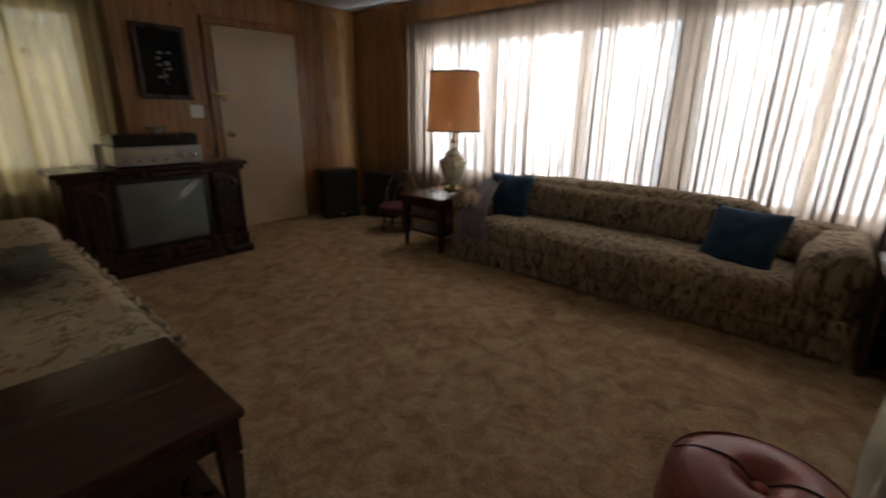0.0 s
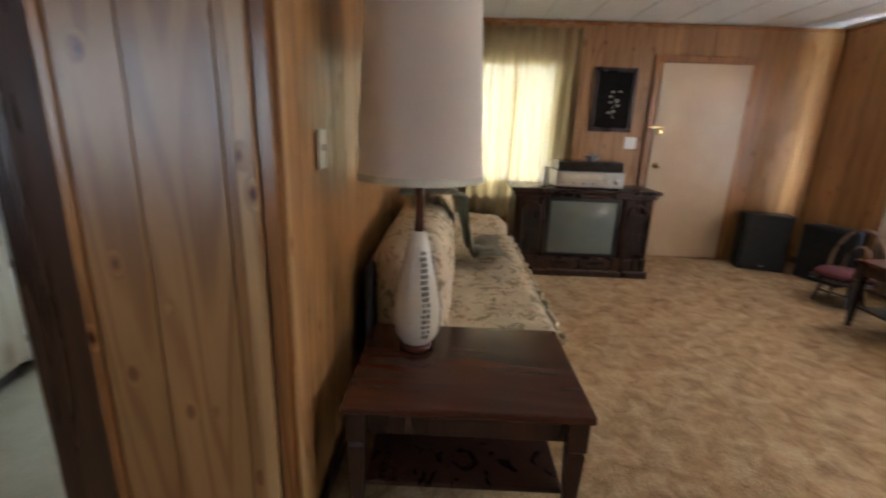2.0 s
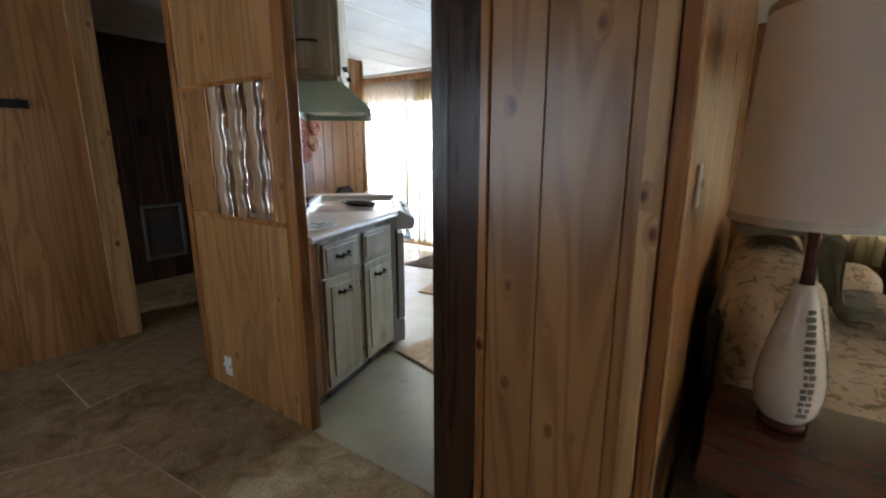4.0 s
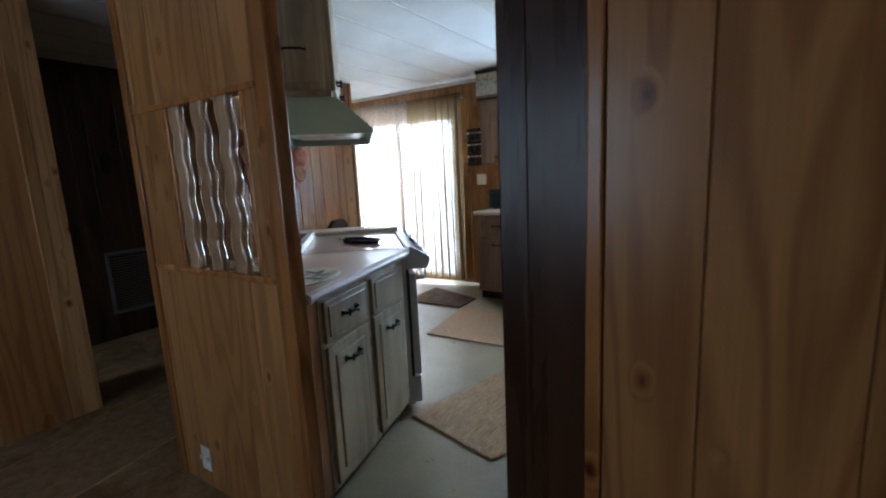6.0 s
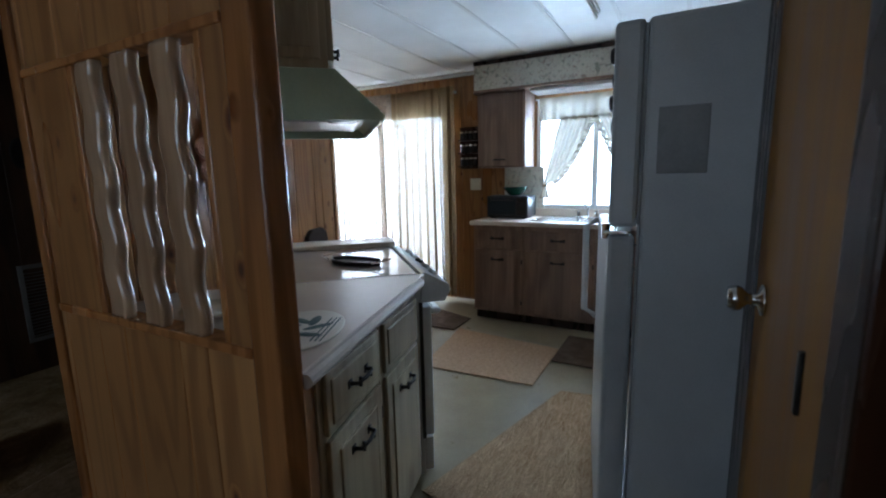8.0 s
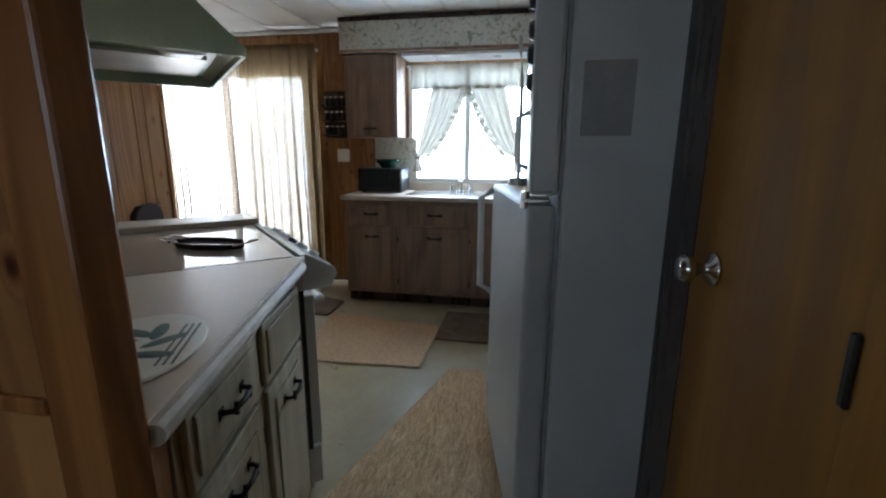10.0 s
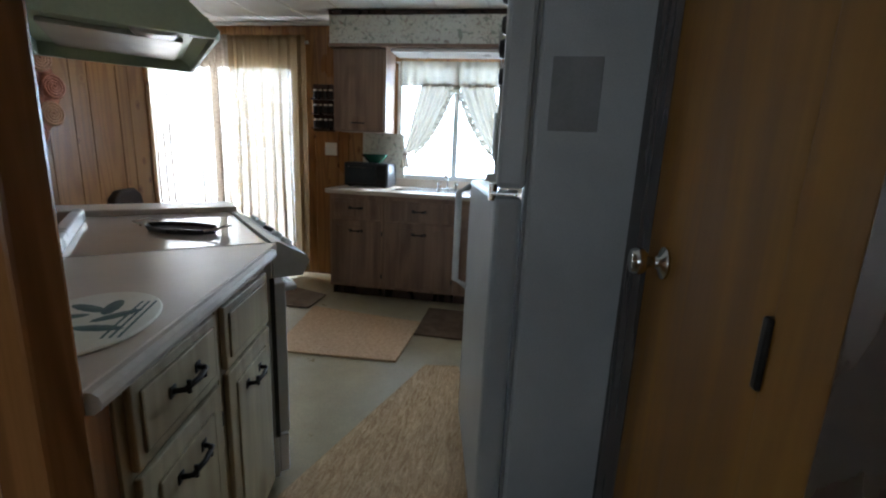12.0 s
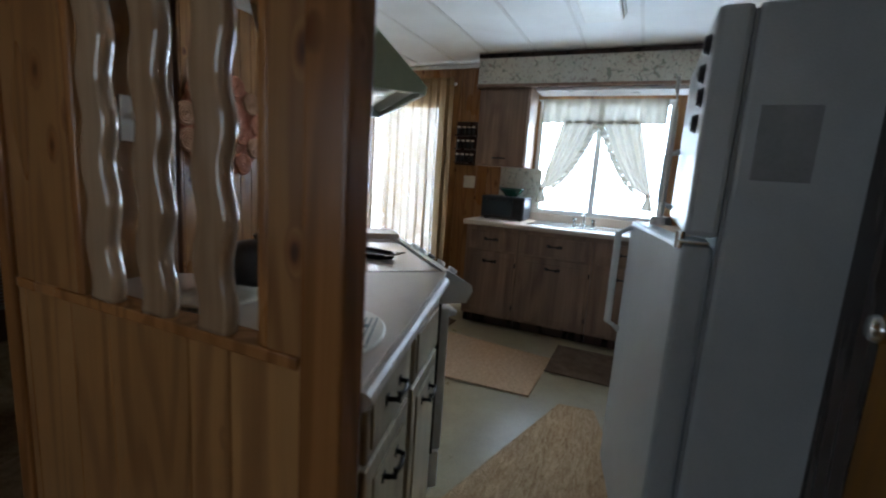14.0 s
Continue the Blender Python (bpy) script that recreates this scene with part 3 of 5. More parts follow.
wall("wall_partition", (WEST, PART), (0.11, PART), 0.1, 0, CEIL, start=3)
wall("wall_partition_back", (-0.82, PART - 0.1), (WEST, PART - 0.1), 0.02, 0, CEIL, start=5)
wall("wall_closet_end", (0.115, PART), (0.115, 0.125), 0.06, 0, CEIL, start=0)
wall("wall_lattice_low", (0.0, -0.93), (0.0, -1.78), 0.045, 0, 0.985, start=2)
wall("wall_lattice_high", (0.0, -0.93), (0.0, -1.78), 0.045, 1.625, CEIL, start=2)
wall("wall_hall", (0.03, -2.88), (EAST, -2.88), 0.1, 0, CEIL, start=4)
wall("wall_stub", (-0.40, -1.79), (-0.05, -1.79), 0.08, 0, CEIL, start=6)
wall("wall_divider", (-1.25, DINE), (-0.40, -1.79), 0.06, 0, CEIL, mat=PINE, start=1)
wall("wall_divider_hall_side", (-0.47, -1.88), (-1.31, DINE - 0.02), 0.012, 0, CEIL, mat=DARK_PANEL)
wall("wall_dining", (-2.86, DINE), (-1.25, DINE), 0.1, 0, CEIL, start=2)
wall("wall_back", (-0.02, BACK), (EAST, BACK), 0.1, 0, CEIL)
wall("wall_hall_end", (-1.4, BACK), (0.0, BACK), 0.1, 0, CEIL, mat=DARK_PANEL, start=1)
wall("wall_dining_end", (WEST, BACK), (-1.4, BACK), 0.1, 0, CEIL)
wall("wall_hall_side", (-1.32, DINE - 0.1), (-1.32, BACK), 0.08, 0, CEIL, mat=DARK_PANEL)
# Unseen doorway, added so that the fill reaches the corridor
FILLDOOR = (0.13, 0.93, 0.0, 2.03)
wall("wall_hall_side_east", (0.09, -2.98), (0.09, BACK), 0.08, 0, CEIL, [(1.27 - FILLDOOR[1], 1.27 - FILLDOOR[0], 0.0, 2.03)])
wall("wall_hall_side_corridor", (0.0, BACK), (0.0, -2.98), 0.01, 0, CEIL, [FILLDOOR], mat=DARK_PANEL)

# trims and posts
def trim(name, mat, *a, bev=0.004):
    return slab(name, mat, *a, bev)


trim("trim_end_wall_corner", PINE_PALE, 0.095, 0.535, 0, 0.142, 0.578, CEIL)
trim("trim_living_corner", PINE_H, 0.085, 0.58, 0, 0.128, 0.616, CEIL)
trim("trim_switch_wall", PINE_PALE, 0.030, 0.602, 0, 0.078, 0.618, CEIL)
trim("trim_end_wall_kitchen", PINE_H, 0.085, 0.112, 0, 0.128, 0.14, CEIL)
trim("trim_lattice_post", PINE_H, -0.047, -0.93, 0, 0.012, -0.853, CEIL, bev=0.006)
trim("trim_lattice_outer", PINE_H, -0.05, -1.80, 0, 0.014, -1.745, CEIL, bev=0.006)
trim("trim_lattice_sill", PINE_H, -0.046, -1.745, 0.978, 0.010, -0.935, 1.0, bev=0.003)
trim("trim_lattice_head", PINE_H, -0.046, -1.745, 1.61, 0.010, -0.935, 1.63, bev=0.003)
trim("trim_lattice_jamb_a", PINE_H, -0.046, -1.02, 1.0, 0.006, -1.0, 1.61)
trim("trim_lattice_jamb_b", PINE_H, -0.046, -1.515, 1.0, 0.006, -1.485, 1.61)
slab("wall_lattice_fill_a", PINE, -0.044, -1.0, 1.0, 0.004, -0.93, 1.61)
slab("wall_lattice_fill_b", PINE, -0.044, -1.745, 1.0, 0.004, -1.515, 1.61)
trim("trim_hall_opening", PINE_PALE, -0.06, -2.99, 0, 0.03, -2.862, CEIL, bev=0.006)
trim("trim_hall_opening_face", PINE_PALE, 0.03, -2.878, 0, 0.085, -2.86, CEIL)
trim("trim_dining_wall_end", PINE_H, -2.90, DINE - 0.1, 0, -2.86, DINE + 0.015, CEIL)
slab("baseboard_north", WALNUT, WEST, NORTH - 0.02, 0, EAST, NORTH - 0.008, 0.07, 0.003)
slab("baseboard_living_partition", WALNUT, WEST, PART + 0.008, 0, 0.03, PART + 0.02, 0.07, 0.003)
slab("ceiling_cove_north", PINE_H, WEST, NORTH - 0.03, CEIL - 0.03, EAST, NORTH - 0.008, CEIL - 0.008, 0.004)
slab("ceiling_cove_west_living", PINE_H, WEST + 0.008, PART + 0.01, CEIL - 0.035, WEST + 0.03, NORTH - 0.03, CEIL - 0.008, 0.004)
slab("ceiling_cove_west_kitchen", WHITE, WEST + 0.008, BACK, CEIL - 0.04, WEST + 0.035, -1.95, CEIL - 0.008, 0.006)


# window frames with panes
def window(name, at, along, outer, bars, mat, depth=0.05):
    """A framed window; along 'x' or 'y'; outer (a0, a1, z0, z1); bars: upright bars between panes (centre, width)."""
    th = thing(name, 0, 0, 0, kind="structure", label="white aluminium window frame with clear panes")
    a0, a1, z0, z1 = outer
    put = (lambda p, q, lo, hi, d0, d1: box(p, at + d0, lo, q, at + d1, hi, 0.003)) if along == "x" else (lambda p, q, lo, hi, d0, d1: box(at - d1, p, lo, at - d0, q, hi, 0.003))
    for p, q, lo, hi in ((a0, a0 + 0.04, z0, z1), (a1 - 0.04, a1, z0, z1), (a0 + 0.04, a1 - 0.04, z0, z0 + 0.04), (a0 + 0.04, a1 - 0.04, z1 - 0.04, z1)):
        part("window_frame", put(p, q, lo, hi, 0.005, depth), mat, th)
    edges = [a0 + 0.04]
    for c, w in bars:
        part("mullion", put(c - w / 2, c + w / 2, z0 + 0.04, z1 - 0.04, 0.008, depth - 0.004), mat, th)
        edges += [c - w / 2, c + w / 2]
    edges.append(a1 - 0.04)
    for p, q in zip(edges[::2], edges[1::2]):
        pane = part("pane", put(p, q, z0 + 0.04, z1 - 0.04, 0.024, 0.029), PANE, th)
        pane.visible_shadow = False
    return th


window("window_1", NORTH, "x", BIG, [(-1.63, 0.07), (-0.70, 0.09), (0.1, 0.2), (0.92, 0.08)], WHITE)
window("window_2", WEST, "y", SINKWIN, [(-0.92, 0.05)], WHITE)
window("window_3", WEST, "y", SLIDER, [(-3.3, 0.08)], WHITE)
window("window_5", EAST + 0.06, "y", EASTWIN, [(-1.93, 0.05), (-1.07, 0.05)], WHITE)
# Unseen window set in the added opening
window("fill_window", EAST + 0.06, "y", FILLWIN, [(-3.55, 0.05)], WHITE)
window("window_4", WEST, "y", GOLDWIN, [(1.62, 0.04)], WHITE)
slab("window_sill_north", PINE_H, BIG[0] - 0.04, NORTH - 0.06, 0.575, BIG[1] + 0.04, NORTH - 0.008, 0.6, 0.004)


# ---- doors ----
def round_knob(parent, x, y, z, axis, mat, r=0.027, reach=0.062):
    bm = moved(lathe([(0, 0), (r * 1.15, 0), (r * 1.15, 0.006), (r * 0.45, 0.012), (r * 0.4, reach * 0.45), (r * 0.85, reach * 0.62), (r, reach * 0.8), (r * 0.8, reach), (0, reach)], 20),
               Matrix.Translation((x, y, z)) @ axis)
    return part("knob", bm, mat, parent, smooth=True)


AX_X = Matrix.Rotation(radians(90), 4, "Y")
AX_MY = Matrix.Rotation(radians(90), 4, "X")
d1 = thing("door_1", WEST + 0.01, 3.06, 0, 0, "plain tan painted flush door, closed", "door", kind="structure")
part("door_leaf", box(0, 0, 0.012, 0.03, 0.885, 2.0, 0.003), DOORSKIN, d1)
round_knob(d1, 0.03, 0.07, 0.99, AX_X, BRASS)
part("deadbolt", moved(lathe([(0, 0), (0.028, 0), (0.026, 0.014), (0.012, 0.016), (0.01, 0.026), (0, 0.026)], 20), Matrix.Translation((0.03, 0.06, 1.34)) @ AX_X), BRASS, d1)
part("chain_lock", box(0.03, -0.06, 1.365, 0.046, 0.10, 1.385, 0.004), BRASS, d1)
for n, a in (("jamb_left", (0, -0.075, 0, 0.024, -0.008, 2.0)), ("jamb_right", (0, 0.892, 0, 0.024, 0.955, 2.0)), ("door_head", (0, -0.075, 2.005, 0.024, 0.955, 2.07))):
    part(n, box(*a, 0.004), PINE_H, d1)

# dark brown return of the end wall, and the closet door beside the refrigerator
wall("wall_closet_return", (0.115, 0.122), (0.094, -0.058), 0.04, 0, CEIL, mat=DARK_PINE, start=4)
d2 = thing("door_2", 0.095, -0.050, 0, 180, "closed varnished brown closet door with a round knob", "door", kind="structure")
part("corner_trim", box(-0.012, -0.05, 0, 0.018, 0.012, CEIL, 0.004), DARK_PINE, d2)
part("door_casing", box(0.02, -0.05, 2.122, 0.93, 0.004, 2.18, 0.004), PINE_H, d2)
part("header_panel", box(0.02, -0.05, 2.182, 0.93, -0.004, CEIL, 0.0), PINE_H, d2)
part("door_leaf", box(0.205, -0.045, 0.01, 0.69, -0.008, 2.115, 0.003), CLOSETSKIN, d2)
# Dark casing fills in for the dark gap beside the refrigerator
part("door_casing", box(0.693, -0.05, 0, 0.93, -0.010, 2.12, 0.004), DARK_PINE, d2)
part("door_casing", box(0.100, -0.05, 0, 0.202, 0.002, 2.12, 0.004), CLOSETSKIN, d2)
part("side_panel", box(0.02, -0.05, 0, 0.098, 0.006, 2.12, 0.002), DARK_PINE, d2)
round_knob(d2, 0.580, -0.008, 1.075, Matrix.Rotation(radians(-90), 4, "X"), CHROME)
for z in (0.25, 1.065, 1.85):
    part("hinge", box(0.196, -0.006, z - 0.042, 0.209, 0.008, z + 0.042, 0.003), IRON, d2)


# ---- living room ----
curtain("sheer_curtain", (1.95, NORTH - 0.10), (-2.72, NORTH - 0.10), 0.06, 2.12, 40, 0.045, SHEER, "floor-length ivory open-weave sheer curtain before the big window", 1, fold=0.85)
curtain("gold_curtain", (WEST + 0.09, 2.24), (WEST + 0.09, 1.02), 0.40, 2.27, 11, 0.032, GOLDSHEER, "gold open-weave curtain with pinch pleats", 4, fold=0.6)


def plate(name, x, y, z, rz, label, toggles=1, w=0.075, h=0.118):
    """A wall plate standing on a wall; its face looks along local -y."""
    th = thing(name, x, y, z, rz, label, "wall plate")
    part("cover", box(-w / 2, -0.007, -h / 2, w / 2, 0, h / 2, 0.003), PLATE, th)
    for k in range(toggles):
        cx = (k - (toggles - 1) / 2) * 0.046
        part("toggle", box(cx - 0.005, -0.018, -0.004, cx + 0.005, -0.006, 0.016, 0.002), PLATE, th)
    return th


plate("light_switch", WEST + 0.008, 2.85, 1.21, 90, "ivory double light switch plate beside the front door", 2, 0.118)
plate("light_switch", -0.25, PART + 0.008, 1.215, 180, "ivory light switch plate on knotty pine panelling", 1)
plate("wall_outlet", 0.008, -1.55, 0.14, 90, "ivory outlet plate low on the panelled wall", 2, 0.07, 0.11)

pic = thing("framed_picture", WEST + 0.008, 2.40, 1.315, 90, "dark framed still life of pale flowers", "picture")
for n, a in (("frame_bar", (0, -0.03, 0, 0.43, 0, 0.04)), ("frame_bar", (0, -0.03, 0.585, 0.43, 0, 0.625)), ("frame_bar", (0, -0.03, 0.04, 0.04, 0, 0.585)), ("frame_bar", (0.39, -0.03, 0.04, 0.43, 0, 0.585))):
    part(n, box(*a, 0.006), WALNUT, pic)
part("canvas", box(0.04, -0.016, 0.04, 0.39, -0.004, 0.585), CANVAS, pic, "nearly black painted canvas")
for k in range(9):
    a, r = k * 2.4, 0.02 + 0.012 * (k % 4)
    px, pz = 0.22 + r * 1.6 * math.cos(a), 0.30 + r * 2.2 * math.sin(a)
    part("painted_flower", moved(lathe([(0, 0), (0.022, 0), (0.012, 0.003), (0, 0.004)], 9), Matrix.Translation((px, -0.016, pz)) @ AX_MY @ Matrix.Diagonal((1, 0.55, 1, 1))), PETAL, pic)
part("painted_stem", tube([(0.22, -0.018, 0.27), (0.21, -0.018, 0.2), (0.23, -0.018, 0.13)], 0.004, 6), PETAL, pic)

# console television
tv = thing("console_television", -2.83, 1.56, 0, 90, "dark wooden console television with carved side doors", "television")
L = 1.29
part("cabinet", box(0.03, 0.03, 0.05, L - 0.03, 0.46, 0.78, 0.008), WALNUT, tv)
part("top_board", box(-0.02, -0.02, 0.78, L + 0.02, 0.48, 0.815, 0.012), WALNUT, tv)
part("plinth", box(0.0, 0.0, 0, L, 0.47, 0.065, 0.012), WALNUT, tv)
part("cornice", box(0.01, 0.005, 0.74, L - 0.01, 0.03, 0.778, 0.008), WALNUT, tv)
part("drawer_band", box(0.03, 0.008, 0.07, L - 0.03, 0.03, 0.185, 0.006), WALNUT, tv)
for x0, x1 in ((0.33, 0.60), (0.66, 0.93)):
    dr = part("drawer_front", box(x0, -0.002, 0.085, x1, 0.008, 0.17, 0.004), WALNUT, tv)
    part("drawer_pull", tube([(x0 + 0.07, -0.004, 0.135), (x0 + 0.09, -0.016, 0.122), (x1 - 0.09, -0.016, 0.122), (x1 - 0.07, -0.004, 0.135)], 0.005, 8), IRON, dr, "brass drop handle")
    part("pull_plate", box(x0 + 0.055, -0.006, 0.115, x1 - 0.055, -0.002, 0.152, 0.003), IRON, dr)
part("screen_surround", box(0.31, 0.012, 0.195, 0.97, 0.03, 0.735, 0.008), BLACK, tv)
part("screen", sheet(lambda u, v: (0.345 + 0.585 * u, 0.010 - 0.048 * (1 - (2 * u - 1) ** 2) * (1 - (2 * v - 1) ** 2) ** 0.8, 0.225 + 0.475 * v), 24, 18), SCREEN, tv, "grey-green bulging picture tube", True)
for x0 in (0.05, 1.0):
    dd = part("side_door", box(x0, 0.006, 0.20, x0 + 0.24, 0.03, 0.735, 0.005), WALNUT, tv)
    ab = bmesh.new()
    arch = [(x0 + 0.035, 0, 0.225)] + [(x0 + 0.12 - 0.085 * math.cos(a * math.pi / 12), 0, 0.60 + 0.085 * math.sin(a * math.pi / 12)) for a in range(13)] + [(x0 + 0.205, 0, 0.225)]
    tube(arch, 0.011, 8, ab)
    part("arch_moulding", ab, WALNUT, dd)
    part("door_recess", box(x0 + 0.045, 0.002, 0.235, x0 + 0.195, 0.005, 0.61), BLACK, dd)
    for k in range(3):
        part("spindle", lathe([(0.006, 0.235), (0.010, 0.30), (0.005, 0.36), (0.011, 0.42), (0.005, 0.48), (0.010, 0.54), (0.006, 0.60)], 10, x0 + 0.08 + 0.04 * k, -0.002), WALNUT, dd)
    part("door_rail", box(x0 + 0.04, -0.006, 0.41, x0 + 0.20, 0.003, 0.43, 0.003), WALNUT, dd)

rec = thing("record_player", -2.86, 1.93, 0.817, 90, "silver stereo receiver with turntable under a smoked lid", "stereo")
part("chassis", box(0, 0, 0.008, 0.60, 0.36, 0.145, 0.006), SILVER, rec)
part("dial_window", box(0.04, -0.004, 0.085, 0.40, 0.0, 0.125, 0.002), CREAMVINYL, rec)
part("lid", box(0.01, 0.02, 0.149, 0.59, 0.355, 0.235, 0.012), dark_glass("smoked_acrylic", (0.02, 0.018, 0.016), 0.15), rec, "dark smoked lid")
part("lid_rim", box(0.008, 0.016, 0.145, 0.592, 0.357, 0.155, 0.003), BLACK, rec)
for k in range(6):
    r = 0.022 if k > 3 else 0.011
    part("dial_knob", moved(lathe([(0, 0), (r, 0), (r * 0.9, 0.022), (0, 0.024)], 18), Matrix.Translation((0.06 + 0.09 * k + (0.02 if k > 3 else 0), 0, 0.045 + (0.025 if k > 3 else 0))) @ AX_MY), CHROME, rec)
for x in (0.05, 0.55):
    for y in (0.04, 0.32):
        part("foot", lathe([(0, 0), (0.014, 0), (0.014, 0.008), (0, 0.008)], 12, x, y), BLACK, rec)
jar = thing("candle_jar", -2.95, 1.86, 0.817, 0, "small cream candle jar on the television", "jar")
part("jar", lathe([(0, 0), (0.028, 0), (0.03, 0.02), (0.03, 0.16), (0.022, 0.175), (0.0, 0.176)], 20), CERAMIC, jar, smooth=True)
dish = thing("cut_glass_dish", -2.98, 2.26, 1.054, 0, "small clear cut glass dish on the record player", "dish")
part("bowl", lathe([(0, 0), (0.035, 0), (0.04, 0.01), (0.08, 0.05), (0.085, 0.05), (0.078, 0.045), (0.04, 0.016), (0, 0.012)], 16), dark_glass("pale_glass", (0.4, 0.38, 0.36), 0.1), dish)


def speaker(x, y, rz, w, d, h):
    th = thing("loudspeaker", x, y, 0, rz, "black floor loudspeaker with cloth grille", "speaker", "loudspeakers in the corner")
    part("cabinet", box(0, 0.02, 0, w, d, h, 0.006), BLACK, th)
    part("grille", box(0.015, 0.002, 0.03, w - 0.015, 0.02, h - 0.015, 0.008), GRILLE, th)
    part("badge", box(w / 2 - 0.02, -0.001, 0.045, w / 2 + 0.02, 0.002, 0.055, 0.001), SILVER, th)
    return th


speaker(-3.34, 3.98, 72, 0.42, 0.26, 0.57)
speaker(-3.18, 4.42, 20, 0.40, 0.26, 0.52)

# small hoop-back chair with red seat
ch = thing("hoop_back_chair", -2.42, 4.26, 0, 25, "low bentwood hoop-back chair with dull red cushion", "chair")
part("seat", lathe([(0, 0.20), (0.20, 0.20), (0.215, 0.21), (0.2, 0.225), (0, 0.225)], 28), WALNUT, ch)
part("cushion", lathe([(0, 0.225), (0.18, 0.225), (0.205, 0.25), (0.17, 0.28), (0.08, 0.287), (0, 0.285)], 28), REDCLOTH, ch, "dull red round cushion", True)
part("hoop_back", tube([(-0.185 * math.cos(a * math.pi / 20), 0.13 + 0.03 * math.sin(a * math.pi / 20), 0.21 + 0.40 * math.sin(a * math.pi / 20) ** 0.8) for a in range(21)], 0.013, 10), SINKWOOD, ch, "bent wooden hoop", True)
part("inner_hoop", tube([(-0.09 * math.cos(a * math.pi / 14), 0.14 + 0.02 * math.sin(a * math.pi / 14), 0.21 + 0.26 * math.sin(a * math.pi / 14) ** 0.8) for a in range(15)], 0.009, 8), SINKWOOD, ch, smooth=True)
for a in (45, 135, 225, 315):
    c, s = math.cos(radians(a)), math.sin(radians(a))
    part("leg", tube([(0.13 * c, 0.13 * s, 0.21), (0.17 * c, 0.17 * s, 0.0)], 0.014, 8), WALNUT, ch)
part("rail", tube([(-0.11, -0.11, 0.1), (0.11, -0.11, 0.1)], 0.008, 8), WALNUT, ch)


def end_table(x, y, rz, w, d, h, top, label, shelf=0.14):
    th = thing("end_table", x, y, 0, rz, label, "table")
    part("tabletop", box(0, 0, h - 0.028, w, d, h, 0.008), top, th)
    for n, a in (("apron", (0.035, 0.03, h - 0.11, w - 0.035, 0.05, h - 0.028)), ("apron", (0.035, d - 0.05, h - 0.11, w - 0.035, d - 0.03, h - 0.028)),
                 ("apron", (0.03, 0.05, h - 0.11, 0.05, d - 0.05, h - 0.028)), ("apron", (w - 0.05, 0.05, h - 0.11, w - 0.03, d - 0.05, h - 0.028))):
        part(n, box(*a, 0.004), WALNUT, th)
    for px in (0.045, w - 0.045):
        for py in (0.045, d - 0.045):
            tapered_leg(px, py, h - 0.028, 0.027, 0.013, WALNUT, th)
    part("shelf", box(0.06, 0.06, shelf, w - 0.06, d - 0.06, shelf + 0.02, 0.005), WALNUT, th)
    return th


end_table(-0.625, 0.70, 0, 0.60, 0.775, 0.475, MAHOG, "dark mahogany end table with lower shelf")
end_table(-1.99, 3.90, 0, 0.53, 0.62, 0.50, MAHOG, "dark polished end table beside the brown sofa")
t3 = thing("side_cabinet", 1.315, 3.86, 0, 0, "dark wooden side cabinet with open shelf", "cabinet")
part("tabletop", box(0, 0, 0.50, 0.6, 0.55, 0.53, 0.006), WALNUT, t3)
part("side_panel", box(0.01, 0.02, 0, 0.035, 0.53, 0.5, 0.004), WALNUT, t3)
part("side_panel", box(0.565, 0.02, 0, 0.59, 0.53, 0.5, 0.004), WALNUT, t3)
part("shelf", box(0.035, 0.03, 0.24, 0.565, 0.53, 0.26, 0.004), WALNUT, t3)
part("base", box(0.035, 0.03, 0.03, 0.565, 0.53, 0.05, 0.004), WALNUT, t3)
part("back_panel", box(0.035, 0.50, 0.05, 0.565, 0.52, 0.5), WALNUT, t3)
bk = thing("tissue_box", 1.35, 3.93, 0.53, 12, "white paper box on the side cabinet", "box")
part("carton", box(0, 0, 0, 0.23, 0.12, 0.10, 0.004), PAPER, bk)
part("opening", box(0.06, 0.04, 0.1, 0.17, 0.08, 0.103, 0.001), BLACK, bk)
rd = thing("radio_set", 1.41, 3.94, 0.26, 0, "dark grey radio on the cabinet shelf", "radio")
part("case", box(0, 0, 0, 0.34, 0.22, 0.15, 0.01), BLACK, rd)
part("front", box(0.02, -0.004, 0.02, 0.32, 0.0, 0.13, 0.004), MAGNETGREY, rd)

# brown brocade sofa under the window
so = thing("brocade_sofa", -1.40, 3.90, 0, 0, "long brown leaf-patterned brocade sofa with box base", "sofa")
part("base", box(0.0, 0.06, 0.0, 2.68, 0.80, 0.22, 0.015), BROCADE, so)
part("seat_rail", box(0.03, 0.02, 0.13, 2.65, 0.08, 0.24, 0.018), BROCADE, so)
part("plinth", box(0.04, 0.075, 0.0, 2.64, 0.09, 0.05), BLACK, so)
part("seat_cushion", cushion(0.24, 0.01, 0.20, 2.42, 0.58, 0.395, 0.02, 0.006, 18, 1), BROCADE, so, smooth=True)
part("back_frame", box(0.06, 0.64, 0.2, 2.62, 0.80, 0.60, 0.03), BROCADE, so)
part("back_cushion", cushion(0.24, 0.46, 0.36, 2.20, 0.72, 0.70, 0.03, 0.008, 16, 2), BROCADE, so, smooth=True)
part("back_bolster", cushion(2.05, 0.48, 0.36, 2.48, 0.72, 0.60, 0.02, 0.006, 10, 7), BROCADE, so, smooth=True)
for x0 in (0.0, 2.40):
    part("arm", cushion(x0, 0.03, 0.14, x0 + 0.27, 0.78, 0.575, 0.02, 0.006, 12, 3 + x0), BROCADE, so, smooth=True)
